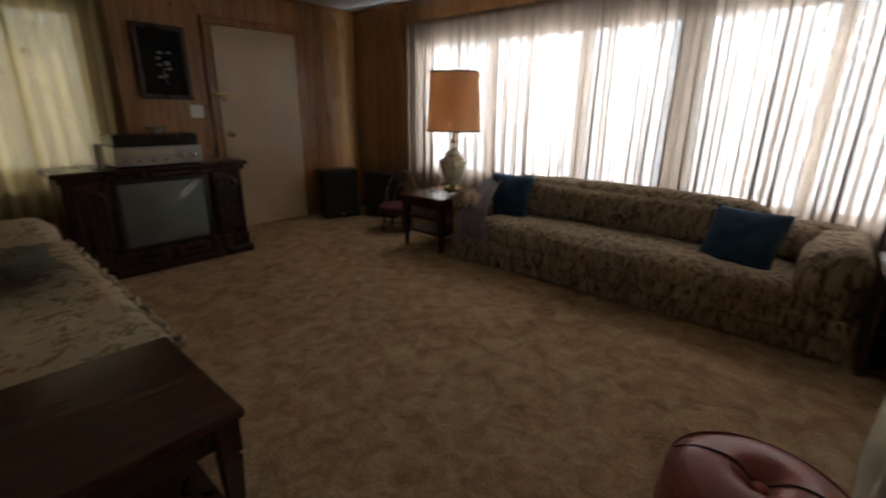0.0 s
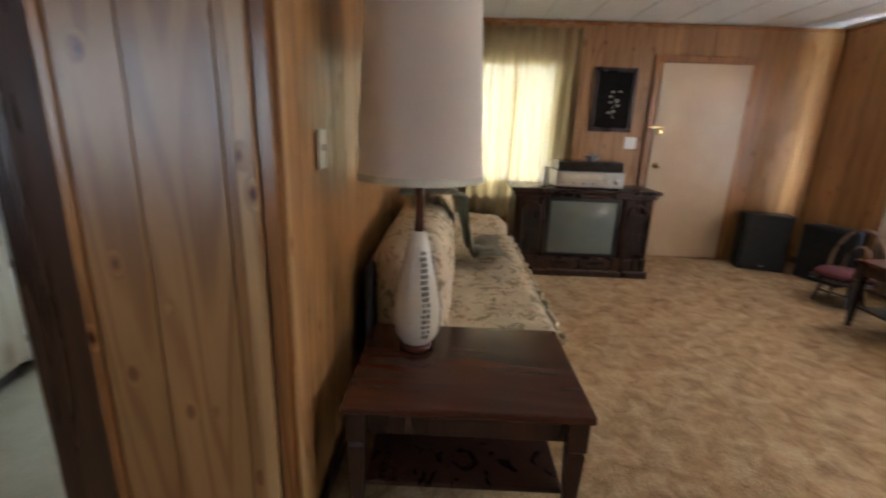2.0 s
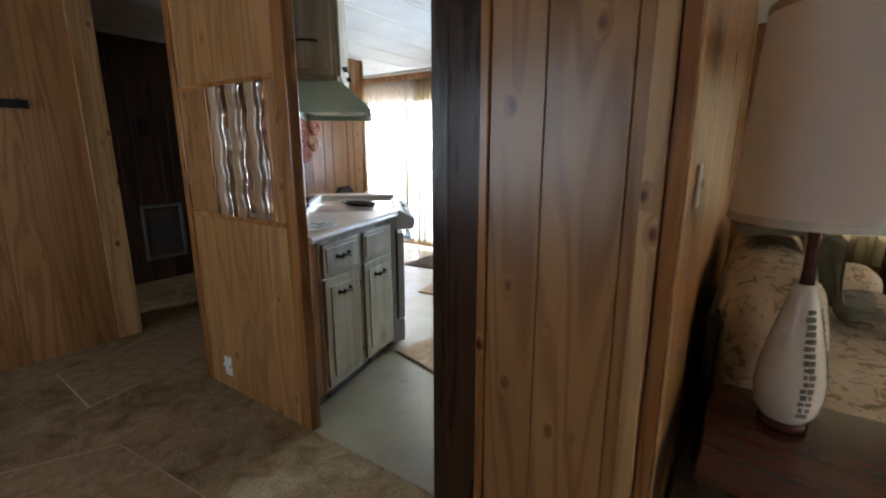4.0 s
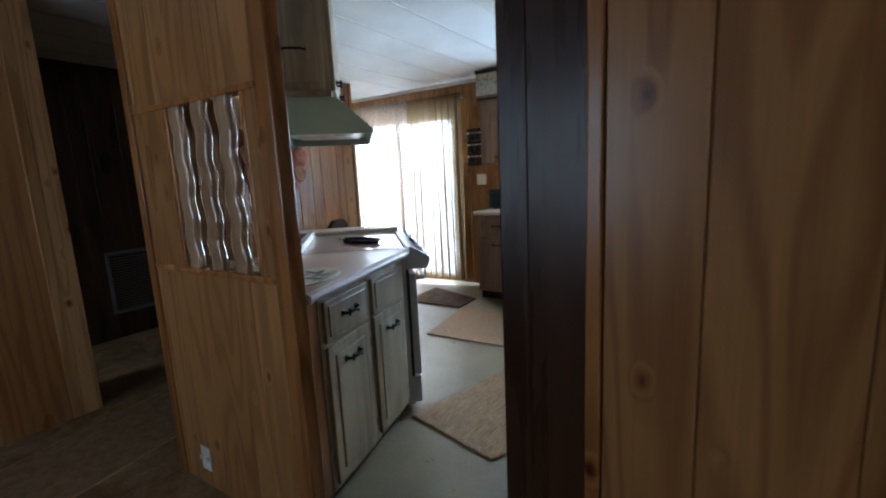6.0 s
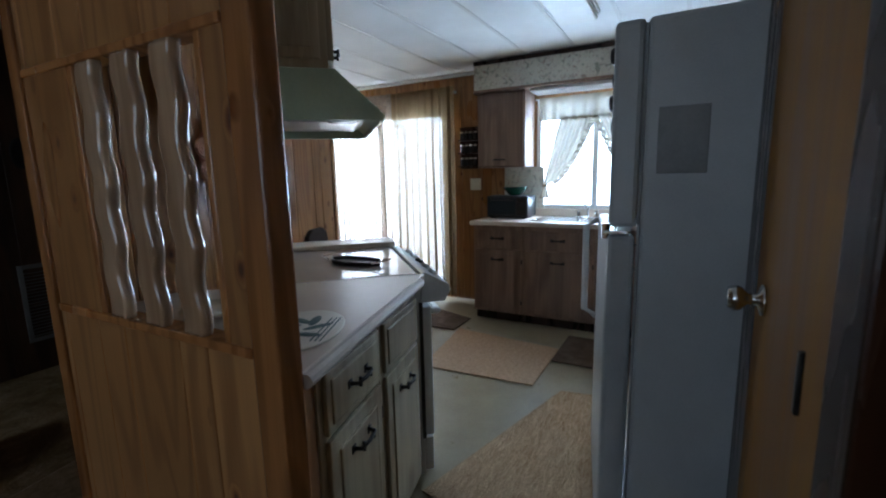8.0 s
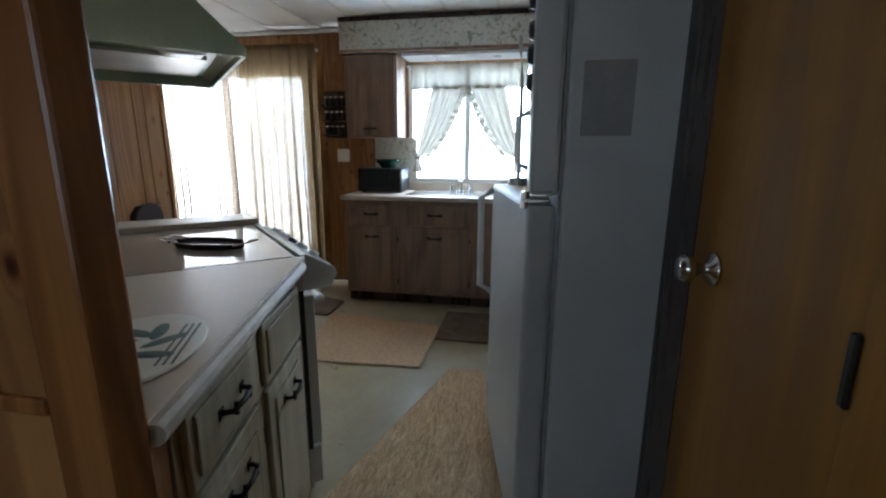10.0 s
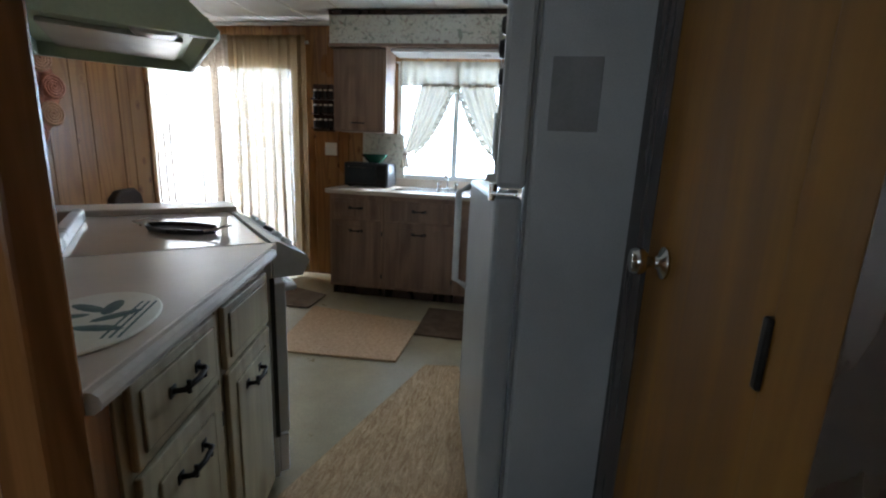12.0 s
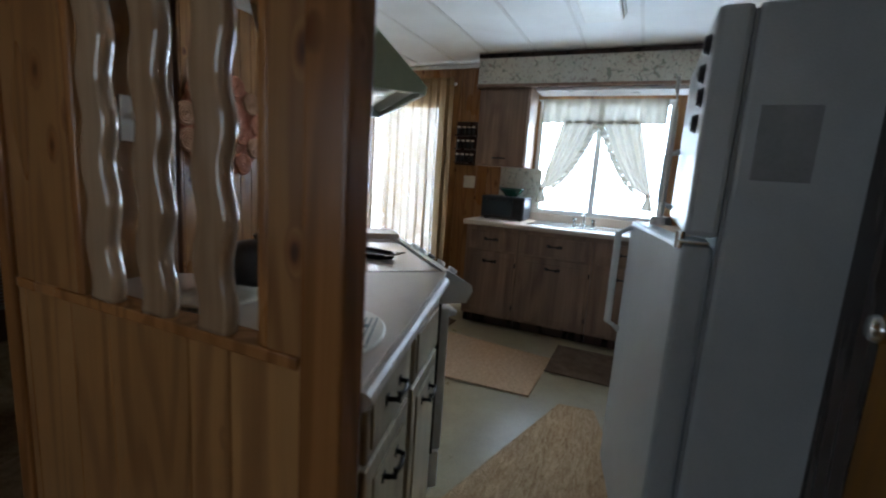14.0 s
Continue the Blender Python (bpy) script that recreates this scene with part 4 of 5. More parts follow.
part("arm_roll", moved(lathe([(0, 0), (0.08, 0), (0.095, 0.02), (0.095, 0.7), (0, 0.7)], 20), Matrix.Translation((2.60, 0.04, 0.50)) @ Matrix.Rotation(radians(-90), 4, "X")), BROCADE, so, smooth=True)
part("arm_roll", moved(lathe([(0, 0), (0.08, 0), (0.095, 0.02), (0.095, 0.7), (0, 0.7)], 20), Matrix.Translation((0.10, 0.04, 0.50)) @ Matrix.Rotation(radians(-90), 4, "X")), BROCADE, so, smooth=True)


def throw_pillow(x, y, z, rx, rz, s, mat, label):
    bm = bmesh.new()

    def f(u, v, sgn):
        a, b = 2 * u - 1, 2 * v - 1
        t = max(0.0, (1 - a * a) * (1 - b * b)) ** 0.5
        pin = 1 - 0.10 * (abs(a) ** 3 * (1 - b * b) + abs(b) ** 3 * (1 - a * a)) * 0.6
        w = 0.012 * noise.noise(Vector((a * 3, b * 3, sgn)))
        return (a * s / 2 * pin, sgn * (0.075 * t + w * t), b * s / 2 * pin)

    for sgn in (-1, 1):
        join(bm, sheet(lambda u, v: f(u, v, sgn), 18, 18))
    bmesh.ops.remove_doubles(bm, verts=bm.verts, dist=0.001)
    ob = part("throw_pillow", bm, mat, smooth=True)
    ob.matrix_world = pose(x, y, z, rx, 0, rz)
    return tagged(ob, label, "pillow", "blue pillows on the sofa")


throw_pillow(-1.02, 4.27, 0.545, -22, 6, 0.40, BLUECLOTH, "navy blue square throw pillow leaning on brocade sofa")
throw_pillow(0.70, 4.19, 0.51, -30, -14, 0.42, BLUECLOTH, "rumpled navy blue square pillow on brocade sofa")


def draped(name, f, nu, nv, mat, label, x, y, z, rz):
    bm = sheet(f, nu, nv)
    bmesh.ops.solidify(bm, geom=list(bm.faces), thickness=0.008)
    ob = part(name, bm, mat, smooth=True)
    ob.matrix_world = pose(x, y, z, 0, 0, rz)
    return tagged(ob, label, "blanket")


def throw_a(u, v):
    # hangs over the arm: down the outside of the seat front, over the top and onto the seat
    w = noise.noise(Vector((u * 4, v * 5, 1))) * 0.03
    fold = 0.018 * math.sin(u * 19 + v * 3)
    s = v * 1.1
    if s < 0.36:
        p = (0.30 - 0.10 * u, -0.02 - 0.02 * math.sin(s * 6) + fold, 0.20 + s * 0.6)
    else:
        k = (s - 0.36) / 0.74
        p = (0.30 - 0.12 * u - 0.06 * k, 0.0 + 0.52 * k, 0.416 + 0.24 * math.sin(min(1, k * 1.15) * math.pi / 2) + fold * 0.6)
    return (p[0] + 0.36 * (u - 0.35) * (1.2 - 0.5 * v), p[1] + w, p[2] + w * 0.7 + 0.01)


draped("lilac_throw", throw_a, 22, 30, LILAC, "lilac-grey throw draped over the sofa seat and arm", -1.42, 3.90, 0.012, 0)

# cream quilted sofa along the partition
s1 = thing("quilted_sofa", -2.66, 0.66, 0, 0, "low cream floral sofa under a quilted cover", "sofa")
part("frame", box(0.02, 0.04, 0.06, 1.98, 0.84, 0.26, 0.02), CREAMCLOTH, s1)
part("seat_cushion", cushion(0.0, 0.22, 0.20, 2.01, 0.885, 0.43, 0.015, 0.012, 22, 5), CREAMCLOTH, s1, smooth=True)
part("backrest", cushion(0.06, 0.02, 0.24, 2.02, 0.36, 0.84, 0.018, 0.014, 20, 6), CREAMCLOTH, s1, smooth=True)
# Black panel stands in for the shade between backrest and wall
part("back_panel", box(0.03, 0.0, 0.10, 2.03, 0.030, 0.72, 0.008), BLACK, s1, "black panel in the shaded gap by the wall")
part("far_arm", cushion(-0.24, 0.14, 0.18, 0.06, 0.84, 0.55, 0.02, 0.01, 10, 8), CREAMCLOTH, s1, smooth=True)
for x in (0.08, 1.92):
    for y in (0.10, 0.78):
        part("leg", lathe([(0, 0), (0.018, 0), (0.026, 0.07), (0, 0.07)], 12, x, y), WALNUT, s1)
part("cover_hem", tube([(2.0 - 2.0 * k / 40, 0.875 + 0.012 * math.sin(k * 1.7), 0.40 + 0.01 * math.sin(k * 2.3)) for k in range(41)], lambda q: 0.013 + 0.002 * math.sin(q * 60), 8), CREAMCLOTH, s1, smooth=True)
part("cover_hem", tube([(2.0 + 0.012 * math.sin(k * 2.1), 0.34 + 0.53 * k / 16, 0.415 + 0.014 * math.sin(k * 1.9)) for k in range(17)], lambda q: 0.014 + 0.003 * math.sin(q * 40), 8), CREAMCLOTH, s1, smooth=True)


def throw_b(u, v):
    w = noise.noise(Vector((u * 5, v * 5, 4))) * 0.04
    fold = 0.022 * math.sin(u * 23 + 2 * v)
    wide = 0.50 - 0.12 * v
    if v < 0.25:
        k = v / 0.25
        p = (1.12 - 0.05 * k, 0.04 + 0.36 * k, 0.895 + 0.015 * math.sin(3 * k))
    elif v < 0.6:
        k = (v - 0.25) / 0.35
        p = (1.07 - 0.12 * k, 0.40 + 0.08 * k, 0.895 - 0.40 * k)
    else:
        k = (v - 0.6) / 0.4
        wide += 0.18 * k
        p = (0.95 - 0.14 * k, 0.48 + 0.24 * k, 0.495 - 0.03 * k + 0.05 * math.sin(k * 3.1) * (1 + math.sin(u * 9)) / 2)
    return (p[0] + wide * (u - 0.5) + fold, p[1] + w + 0.06 * (u - 0.5), p[2] + abs(w) + 0.5 * abs(fold))


draped("olive_throw", throw_b, 24, 30, OLIVE, "olive green knitted throw thrown over the sofa back", -2.66, 0.66, 0.012, 0)

# table lamps
la = thing("table_lamp", -0.43, 0.90, 0.476, 0, "bottle-shaped cream ceramic table lamp with white drum shade", "lamp")
part("foot", lathe([(0, 0), (0.062, 0), (0.066, 0.012), (0.06, 0.03), (0, 0.03)], 32), MAHOG, la, "turned wooden foot", True)
lbody = part("body", lathe([(0.058, 0.03), (0.078, 0.06), (0.088, 0.11), (0.087, 0.17), (0.074, 0.25), (0.055, 0.34), (0.036, 0.42), (0.027, 0.455), (0, 0.456)], 40), CERAMIC, la, smooth=True)
part("neck", lathe([(0.019, 0.455), (0.016, 0.5), (0.015, 0.58), (0.022, 0.64), (0, 0.645)], 20), MAHOG, la, "dark turned wooden neck", True)
random.seed(5)
for side in (-1, 1):
    for k in range(16):
        z = 0.075 + k * 0.0205
        r = float(np.interp(z, [0.06, 0.11, 0.17, 0.25, 0.34, 0.42], [0.079, 0.0885, 0.0875, 0.0745, 0.0555, 0.037])) + 0.0006
        for q in range(2):
            a = radians(25 + 62 * (side < 0) + (q - 0.5) * 11 + random.uniform(-2, 2))
            hw, hh = random.uniform(0.004, 0.008), random.uniform(0.005, 0.009)
            b = box(r - 0.001, -hw, z - hh, r + 0.0012, hw, z + hh)
            part("glaze_mark", moved(b, Matrix.Rotation(a, 4, "Z")), MOTIF, lbody)
part("harp_stem", tube([(0, 0, 0.64), (0, 0, 1.2)], 0.004, 8), BRASS, la)
sh = part("shade", lathe([(0.217, 0.64), (0.185, 1.215)], 48), SHADE_WHITE, la, "white linen drum shade", True)
part("shade_trim", lathe([(0.2185, 0.638), (0.2195, 0.640), (0.2175, 0.662), (0.2165, 0.660)], 48), CREAMVINYL, sh)
part("shade_trim", lathe([(0.1865, 1.195), (0.1875, 1.196), (0.1865, 1.218), (0.1855, 1.217)], 48), CREAMVINYL, sh)
part("finial", lathe([(0, 1.2), (0.01, 1.2), (0.012, 1.215), (0.006, 1.235), (0, 1.24)], 12), BRASS, la)

lb = thing("table_lamp", -1.76, 4.40, 0.50, 0, "marbled ivory urn table lamp with peach shade", "lamp")
part("foot", lathe([(0, 0), (0.085, 0), (0.09, 0.012), (0.06, 0.03), (0.03, 0.045), (0, 0.046)], 28), BRASS, lb, "brass foot", True)
part("urn", lathe([(0.028, 0.045), (0.05, 0.07), (0.095, 0.13), (0.135, 0.24), (0.14, 0.285), (0.105, 0.30), (0.075, 0.33), (0.088, 0.345), (0.055, 0.37), (0.03, 0.385), (0, 0.386)], 8), MARBLED, lb)
part("stem", lathe([(0.02, 0.385), (0.028, 0.40), (0.014, 0.43), (0.03, 0.46), (0.03, 0.475), (0.012, 0.50), (0.022, 0.53), (0.01, 0.56), (0, 0.56)], 18), BRASS, lb, "turned brass stem", True)
sb = part("shade", lathe([(0.255, 0.555), (0.225, 1.08)], 40), SHADE_PEACH, lb, "peach fabric shade", True)
part("shade_trim", lathe([(0.2555, 0.553), (0.2575, 0.555), (0.256, 0.566), (0.2545, 0.565)], 40), BINDING, sb)
part("shade_trim", lathe([(0.2265, 1.07), (0.2275, 1.072), (0.2265, 1.083), (0.2255, 1.082)], 40), BINDING, sb)
part("harp_stem", tube([(0, 0, 0.55), (0, 0, 1.07)], 0.004, 8), BRASS, lb)
lp = thing("folded_papers", -1.60, 4.16, 0.50, 20, "few folded papers under the lamp", "papers")
part("sheet", box(0, 0, 0, 0.19, 0.12, 0.004), PAPER, lp)
part("sheet", box(0.02, -0.01, 0.004, 0.2, 0.1, 0.008), PAPER, lp)

# tufted stool and the cream chair edge
ot = thing("tufted_stool", 1.062, 2.215, 0, 0, "round red-brown vinyl stool with buttoned top", "stool")


def stool_top(u, v):
    a, r = 2 * math.pi * u, v
    rr = 0.205 * math.sin(min(1.0, r * 0.62 + 0.0) * math.pi / 2 / 0.62) if r < 0.62 else 0.205
    dimple = 0.045 * math.exp(-(rr / 0.045) ** 2)
    if r < 0.62:
        z = 0.40 - 0.045 * (rr / 0.205) ** 4 - dimple - 0.006 * abs(math.sin(a * 2)) * math.exp(-rr / 0.1)
    else:
        k = (r - 0.62) / 0.38
        z, rr = 0.355 - 0.355 * 0.86 * k, 0.205 + 0.018 * math.sin(k * math.pi) - 0.03 * k * k
    return (rr * math.cos(a), rr * math.sin(a), z)


ot.scale = (1.0, 1.0, 1.05)
sb_ = sheet(stool_top, 48, 36)
bmesh.ops.remove_doubles(sb_, verts=sb_.verts, dist=0.0005)
part("padded_drum", sb_, LEATHER, ot, smooth=True)
part("button", lathe([(0, 0.357), (0.02, 0.36), (0.018, 0.368), (0, 0.371)], 18), LEATHER, ot, smooth=True)
part("seam_piping", lathe([(0.2045, 0.350), (0.209, 0.352), (0.209, 0.358), (0.2045, 0.360)], 48), LEATHER, ot, smooth=True)
part("cross_seam", tube([(0.197 * (k / 10 - 1), 0.02, 0.4015 - 0.045 * abs(k / 10 - 1) ** 4 - 0.045 * math.exp(-((k / 10 - 1) * 0.205 / 0.045) ** 2)) for k in range(21)], 0.0025, 6), BINDING, ot)
part("base_ring", lathe([(0, 0), (0.17, 0), (0.175, 0.02), (0.175, 0.052), (0, 0.052)], 36), BLACK, ot)
ac = thing("cream_armchair", 1.255, 2.42, 0, -8, "low cream slipcovered armchair with soft arms", "armchair")
part("arm", cushion(0, 0, 0.06, 0.22, 0.75, 0.49, 0.02, 0.01, 12, 11), CREAMVINYL, ac, smooth=True)
part("arm", cushion(0.62, 0, 0.06, 0.84, 0.75, 0.49, 0.02, 0.01, 12, 12), CREAMVINYL, ac, smooth=True)
part("seat", cushion(0.2, 0.02, 0.08, 0.64, 0.7, 0.36, 0.03, 0.01, 12, 13), CREAMVINYL, ac, smooth=True)
part("backrest", cushion(0.05, -0.2, 0.08, 0.79, 0.08, 0.74, 0.03, 0.01, 12, 14), CREAMVINYL, ac, smooth=True)
part("skirt", box(0.03, -0.12, 0.0, 0.81, 0.70, 0.10, 0.01), CREAMVINYL, ac)


# ---- lattice ----
def lattice_slat(y):
    n, h, w, t = 64, 0.610, 0.078, 0.030
    bm = bmesh.new()
    rings = []
    for i in range(n + 1):
        z = 1.0005 + h * i / n
        s = math.sin(2 * math.pi * (z - 1.0) / 0.152)
        off = 0.007 * s
        q = [math.pi * k / 8 for k in range(9)]
        e, f = t * 0.36, w / 2 - t * 0.36
        half = [(f - 0.003, -t / 2)] + [(f + e * math.sin(a), -t / 2 * math.cos(a)) for a in q] + [(f - 0.003, t / 2)]
        prof = half + [(-a, -b) for a, b in half]
        rings.append([bm.verts.new((-0.006 + b, y + a + off, z)) for a, b in prof])
    for p, q in zip(rings, rings[1:]):
        for k in range(len(p)):
            bm.faces.new((p[k], p[(k + 1) % len(p)], q[(k + 1) % len(q)], q[k]))
    bm.faces.new(rings[0][::-1])
    bm.faces.new(rings[-1])
    return part("wavy_slat", bm, LATTICEWOOD, smooth=True)


LATTICEWOOD = wood("varnished_slat", (0.30, 0.185, 0.10), (0.52, 0.36, 0.22), 0.065, 0, "z", "Object")
for k_, v_ in (("Coat Weight", 1.0), ("Coat Roughness", 0.05), ("Specular IOR Level", 0.8)):
    LATTICEWOOD.node_tree.nodes["Principled BSDF"].inputs[k_].default_value = v_
lat = thing("wavy_divider", 0, 0, 0, 0, "three varnished wavy wooden slats in the wall opening", "room divider")
for y in (-1.43, -1.275, -1.125):
    lattice_slat(y).parent = lat


# ---- kitchen: base units, counter, stove ----
def bar_pull(parent, x, y, z, w=0.10, mat=None, out=1):
    """A black iron pull with two flared feet, standing out along +y."""
    bm = tube([(x - w / 2, y, z), (x - w / 2 * 0.9, y + 0.022 * out, z), (x, y + 0.028 * out, z), (x + w / 2 * 0.9, y + 0.022 * out, z), (x + w / 2, y, z)], 0.006, 8)
    for s in (-1, 1):
        join(bm, box(x + s * w * 0.5 - 0.012, min(y, y + 0.004 * out), z - 0.012, x + s * w * 0.5 + 0.012, max(y, y + 0.004 * out), z + 0.012, 0.003))
        join(bm, tube([(x + s * w * 0.32, y + 0.024 * out, z - 0.013), (x + s * w * 0.32, y + 0.024 * out, z + 0.013)], 0.005, 6))
    return part("handle", bm, mat or IRON, parent, "black iron handle", True)


def front_panel(name, parent, x0, z0, x1, z1, y, mat):
    """A framed cabinet front with a recessed, grooved field, facing +y."""
    bm = box(x0, y, z0, x1, y + 0.014, z1, 0.004)
    e = 0.045 if z1 - z0 > 0.25 else 0.022
    join(bm, box(x0 + e, y + 0.012, z0 + e, x1 - e, y + 0.0185, z1 - e, 0.005))
    return part(name, bm, mat, parent)


def base_unit(x, y, rz, w, d, h, mat, label, drawer=True, group="", doors=1, pull=True, drawer_pull=True):
    th = thing("base_cabinet", x, y, 0, rz, label, "cabinet", group)
    part("carcass", box(0, -d, 0.09, w, 0, h, 0.002), mat, th)
    part("toe_kick", box(0.0, -d, 0.0, w, -0.06, 0.09), WALNUT, th)
    if drawer:
        dr = front_panel("drawer", th, 0.02, h - 0.20, w - 0.02, h - 0.035, 0.001, mat)
        if pull and drawer_pull:
            bar_pull(dr, w / 2, 0.018, h - 0.110)
    top = h - 0.215 if drawer else h - 0.03
    for k in range(doors):
        a = 0.02 + (w - 0.04) * k / doors
        b = 0.02 + (w - 0.04) * (k + 1) / doors
        dd = front_panel("door", th, a + 0.002, 0.115, b - 0.002, top, 0.001, mat)
        if pull:
            bar_pull(dd, (a + b) / 2, 0.018, top - 0.085)
        for z in (0.2, top - 0.1):
            part("hinge", box(a - 0.012 if k == 0 else b, 0.002, z - 0.02, a - 0.002 if k == 0 else b + 0.010, 0.012, z + 0.02, 0.002), IRON, dd)
    return th


CA = 13.3
ux, uy = math.cos(radians(CA)), math.sin(radians(CA))
UX, UY = -0.868, -1.104
base_unit(UX, UY, CA, 0.365, 0.5, 0.903, GREYWOOD, "greyed wooden base cabinet with plain drawer over a door", group="counter cabinets", drawer_pull=False)
base_unit(UX + 0.367 * ux, UY + 0.367 * uy, CA, 0.365, 0.5, 0.903, GREYWOOD, "greyed wooden base cabinet with drawer and iron pulls", group="counter cabinets")
fl = thing("filler_panel", UX + 0.734 * ux, UY + 0.734 * uy, 0, CA, "pine filler strip between cabinet and post", "panel")
part("stile", box(0.0, -0.10, 0.09, 0.095, -0.004, 0.903, 0.002), PINE_H, fl)
part("kick_strip", box(0.0, -0.10, 0.0, 0.095, -0.06, 0.09), WALNUT, fl)
BX, BY, SA = -0.955, -1.125, -136.7
ax, ay = math.cos(radians(SA)), math.sin(radians(SA))
dx, dy = -ay, ax
ct = part("countertop", prism([(-0.049, -0.862), (-0.878, -1.087), (-0.962, -1.112), (BX + 0.60 * dx, BY + 0.60 * dy), (-0.34, -1.785), (-0.049, -1.78)], 0.904, 0.940, 0.004), LAMINATE)
tagged(ct, "speckled tan laminate countertop with rounded edge", "countertop")
edge = part("edge_band", tube([(-0.052, -0.857, 0.921), (-0.880, -1.083, 0.921)], 0.017, 10), LAMEDGE, ct)

st = thing("range_stove", BX, BY, 0, SA, "white enamel stove with smooth cooktop and sloped front controls", "stove")
st.scale = (1, 1, 1.02)
part("body", box(0.004, 0.0, 0.03, 0.765, 0.60, 0.90, 0.006), WHITE, st)
part("cooktop", box(0.004, 0.012, 0.902, 0.775, 0.60, 0.922, 0.006), COOKTOP, st, "glossy almond cooktop")
part("backguard", box(-0.02, 0.545, 0.915, 0.72, 0.585, 0.962, 0.008), WHITE, st, "raised white back guard")
cp = prism([(0.0, 0.922), (-0.02, 0.924), (-0.118, 0.868), (-0.125, 0.845), (-0.10, 0.80), (0.0, 0.80)], 0.0, 0.765)
moved(cp, Matrix(((0, 0, 1, 0.0), (1, 0, 0, 0), (0, 1, 0, 0), (0, 0, 0, 1))))
pnl = part("control_panel", cp, WHITE, st, "sloped white control panel")
tilt = Matrix.Rotation(math.atan2(0.056, 0.098), 4, "X")
for k in range(5):
    m = Matrix.Translation((0.10 + 0.14 * k, -0.07, 0.896)) @ tilt
    part("control_knob", moved(lathe([(0, 0), (0.021, 0), (0.019, 0.016), (0, 0.018)], 16), m), BLACK if k == 2 else WHITE, pnl)
part("panel_seam", box(0.006, 0.0015, 0.9225, 0.76, 0.0075, 0.9245), IRON, pnl)
od = part("oven_door", box(0.02, -0.045, 0.20, 0.745, -0.002, 0.775, 0.006), WHITE, st)
part("oven_window", box(0.15, -0.049, 0.33, 0.61, -0.045, 0.62, 0.002), BLACK, od)
part("oven_handle", tube([(0.09, -0.046, 0.735), (0.09, -0.09, 0.735), (0.67, -0.09, 0.735), (0.67, -0.046, 0.735)], 0.013, 10), WHITE, od, "white bar handle", True)
part("storage_drawer", box(0.02, -0.04, 0.035, 0.745, -0.002, 0.19, 0.006), WHITE, st)
part("side_gap", box(-0.002, -0.003, 0.2, 0.003, 0.012, 0.8), BLACK, st)

gr = thing("griddle_pan", -1.02, -1.515, 0.9412, 88, "black cast-iron griddle pan with wire handles on the cooktop", "pan")
part("pan", moved(lathe([(0, 0), (0.135, 0), (0.15, 0.02), (0.145, 0.02), (0.13, 0.006), (0, 0.006)], 8), Matrix.Diagonal((1, 0.5, 1, 1))), IRON, gr)
for s in (-1, 1):
    part("wire_handle", tube([(0.13 * s, -0.045, 0.018), (0.175 * s, -0.035, 0.026), (0.175 * s, 0.035, 0.026), (0.13 * s, 0.045, 0.018)], 0.004, 8), CHROME, gr)
lg = thing("raised_counter", BX, BY, 0, SA, "narrow raised counter end beyond the stove", "counter")
part("cabinet_end", box(0.785, 0.0, 0, 0.955, 0.66, 0.925, 0.002), GREYWOOD, lg)
part("worktop", box(0.778, -0.02, 0.926, 0.985, 0.68, 0.965, 0.006), LAMINATE, lg, "pale laminate top")
mat_ = thing("oval_placemat", -0.235, -1.06, 0.9405, 25, "oval cream placemat printed with blue-green leaves", "placemat")
part("oval", moved(lathe([(0, 0), (0.13, 0), (0.132, 0.003), (0.128, 0.006), (0, 0.006)], 40), Matrix.Diagonal((1.25, 0.85, 1, 1))), PLACEMAT, mat_)
pm = bmesh.new()
for k in range(7):
    a = k * 0.9
    join(pm, moved(lathe([(0, 0), (0.018, 0), (0, 0.001)], 10), Matrix.Translation((0.07 * math.cos(a), 0.045 * math.sin(a), 0.0062)) @ Matrix.Rotation(a + 0.5, 4, "Z") @ Matrix.Diagonal((2.4, 0.8, 1, 1))))
for k in (-1, 0, 1):
    join(pm, box(-0.09, 0.07 + 0.012 * k, 0.006, 0.09, 0.074 + 0.012 * k, 0.0068))
part("leaf_print", pm, NAVYINK, mat_)
bw = thing("white_cup", -0.27, -1.20, 0.9405, 0, "small white cup on the counter", "cup")
part("cup", lathe([(0, 0), (0.03, 0), (0.04, 0.03), (0.042, 0.075), (0.039, 0.075), (0.036, 0.03), (0, 0.008)], 24), WHITE, bw, smooth=True)
pt = thing("black_pot", -0.45, -1.50, 0.9405, 0, "squat black coffee pot on the counter", "pot")
part("pot", lathe([(0, 0), (0.07, 0), (0.08, 0.02), (0.078, 0.09), (0.065, 0.115), (0.02, 0.125), (0, 0.13)], 28), BLACK, pt, smooth=True)
part("lid_knob", lathe([(0.012, 0.125), (0.016, 0.14), (0, 0.147)], 14), BLACK, pt)
part("handle", tube([(-0.07, 0, 0.1), (-0.115, 0, 0.09), (-0.115, 0, 0.04), (-0.072, 0, 0.03)], 0.008, 8), BLACK, pt)
pl = thing("cream_plate", -0.25, -1.42, 0.9405, 0, "cream plate lying on the counter", "plate")
part("plate", lathe([(0, 0), (0.06, 0), (0.10, 0.012), (0.1, 0.016), (0.058, 0.006), (0, 0.005)], 30), CERAMIC, pl, smooth=True)

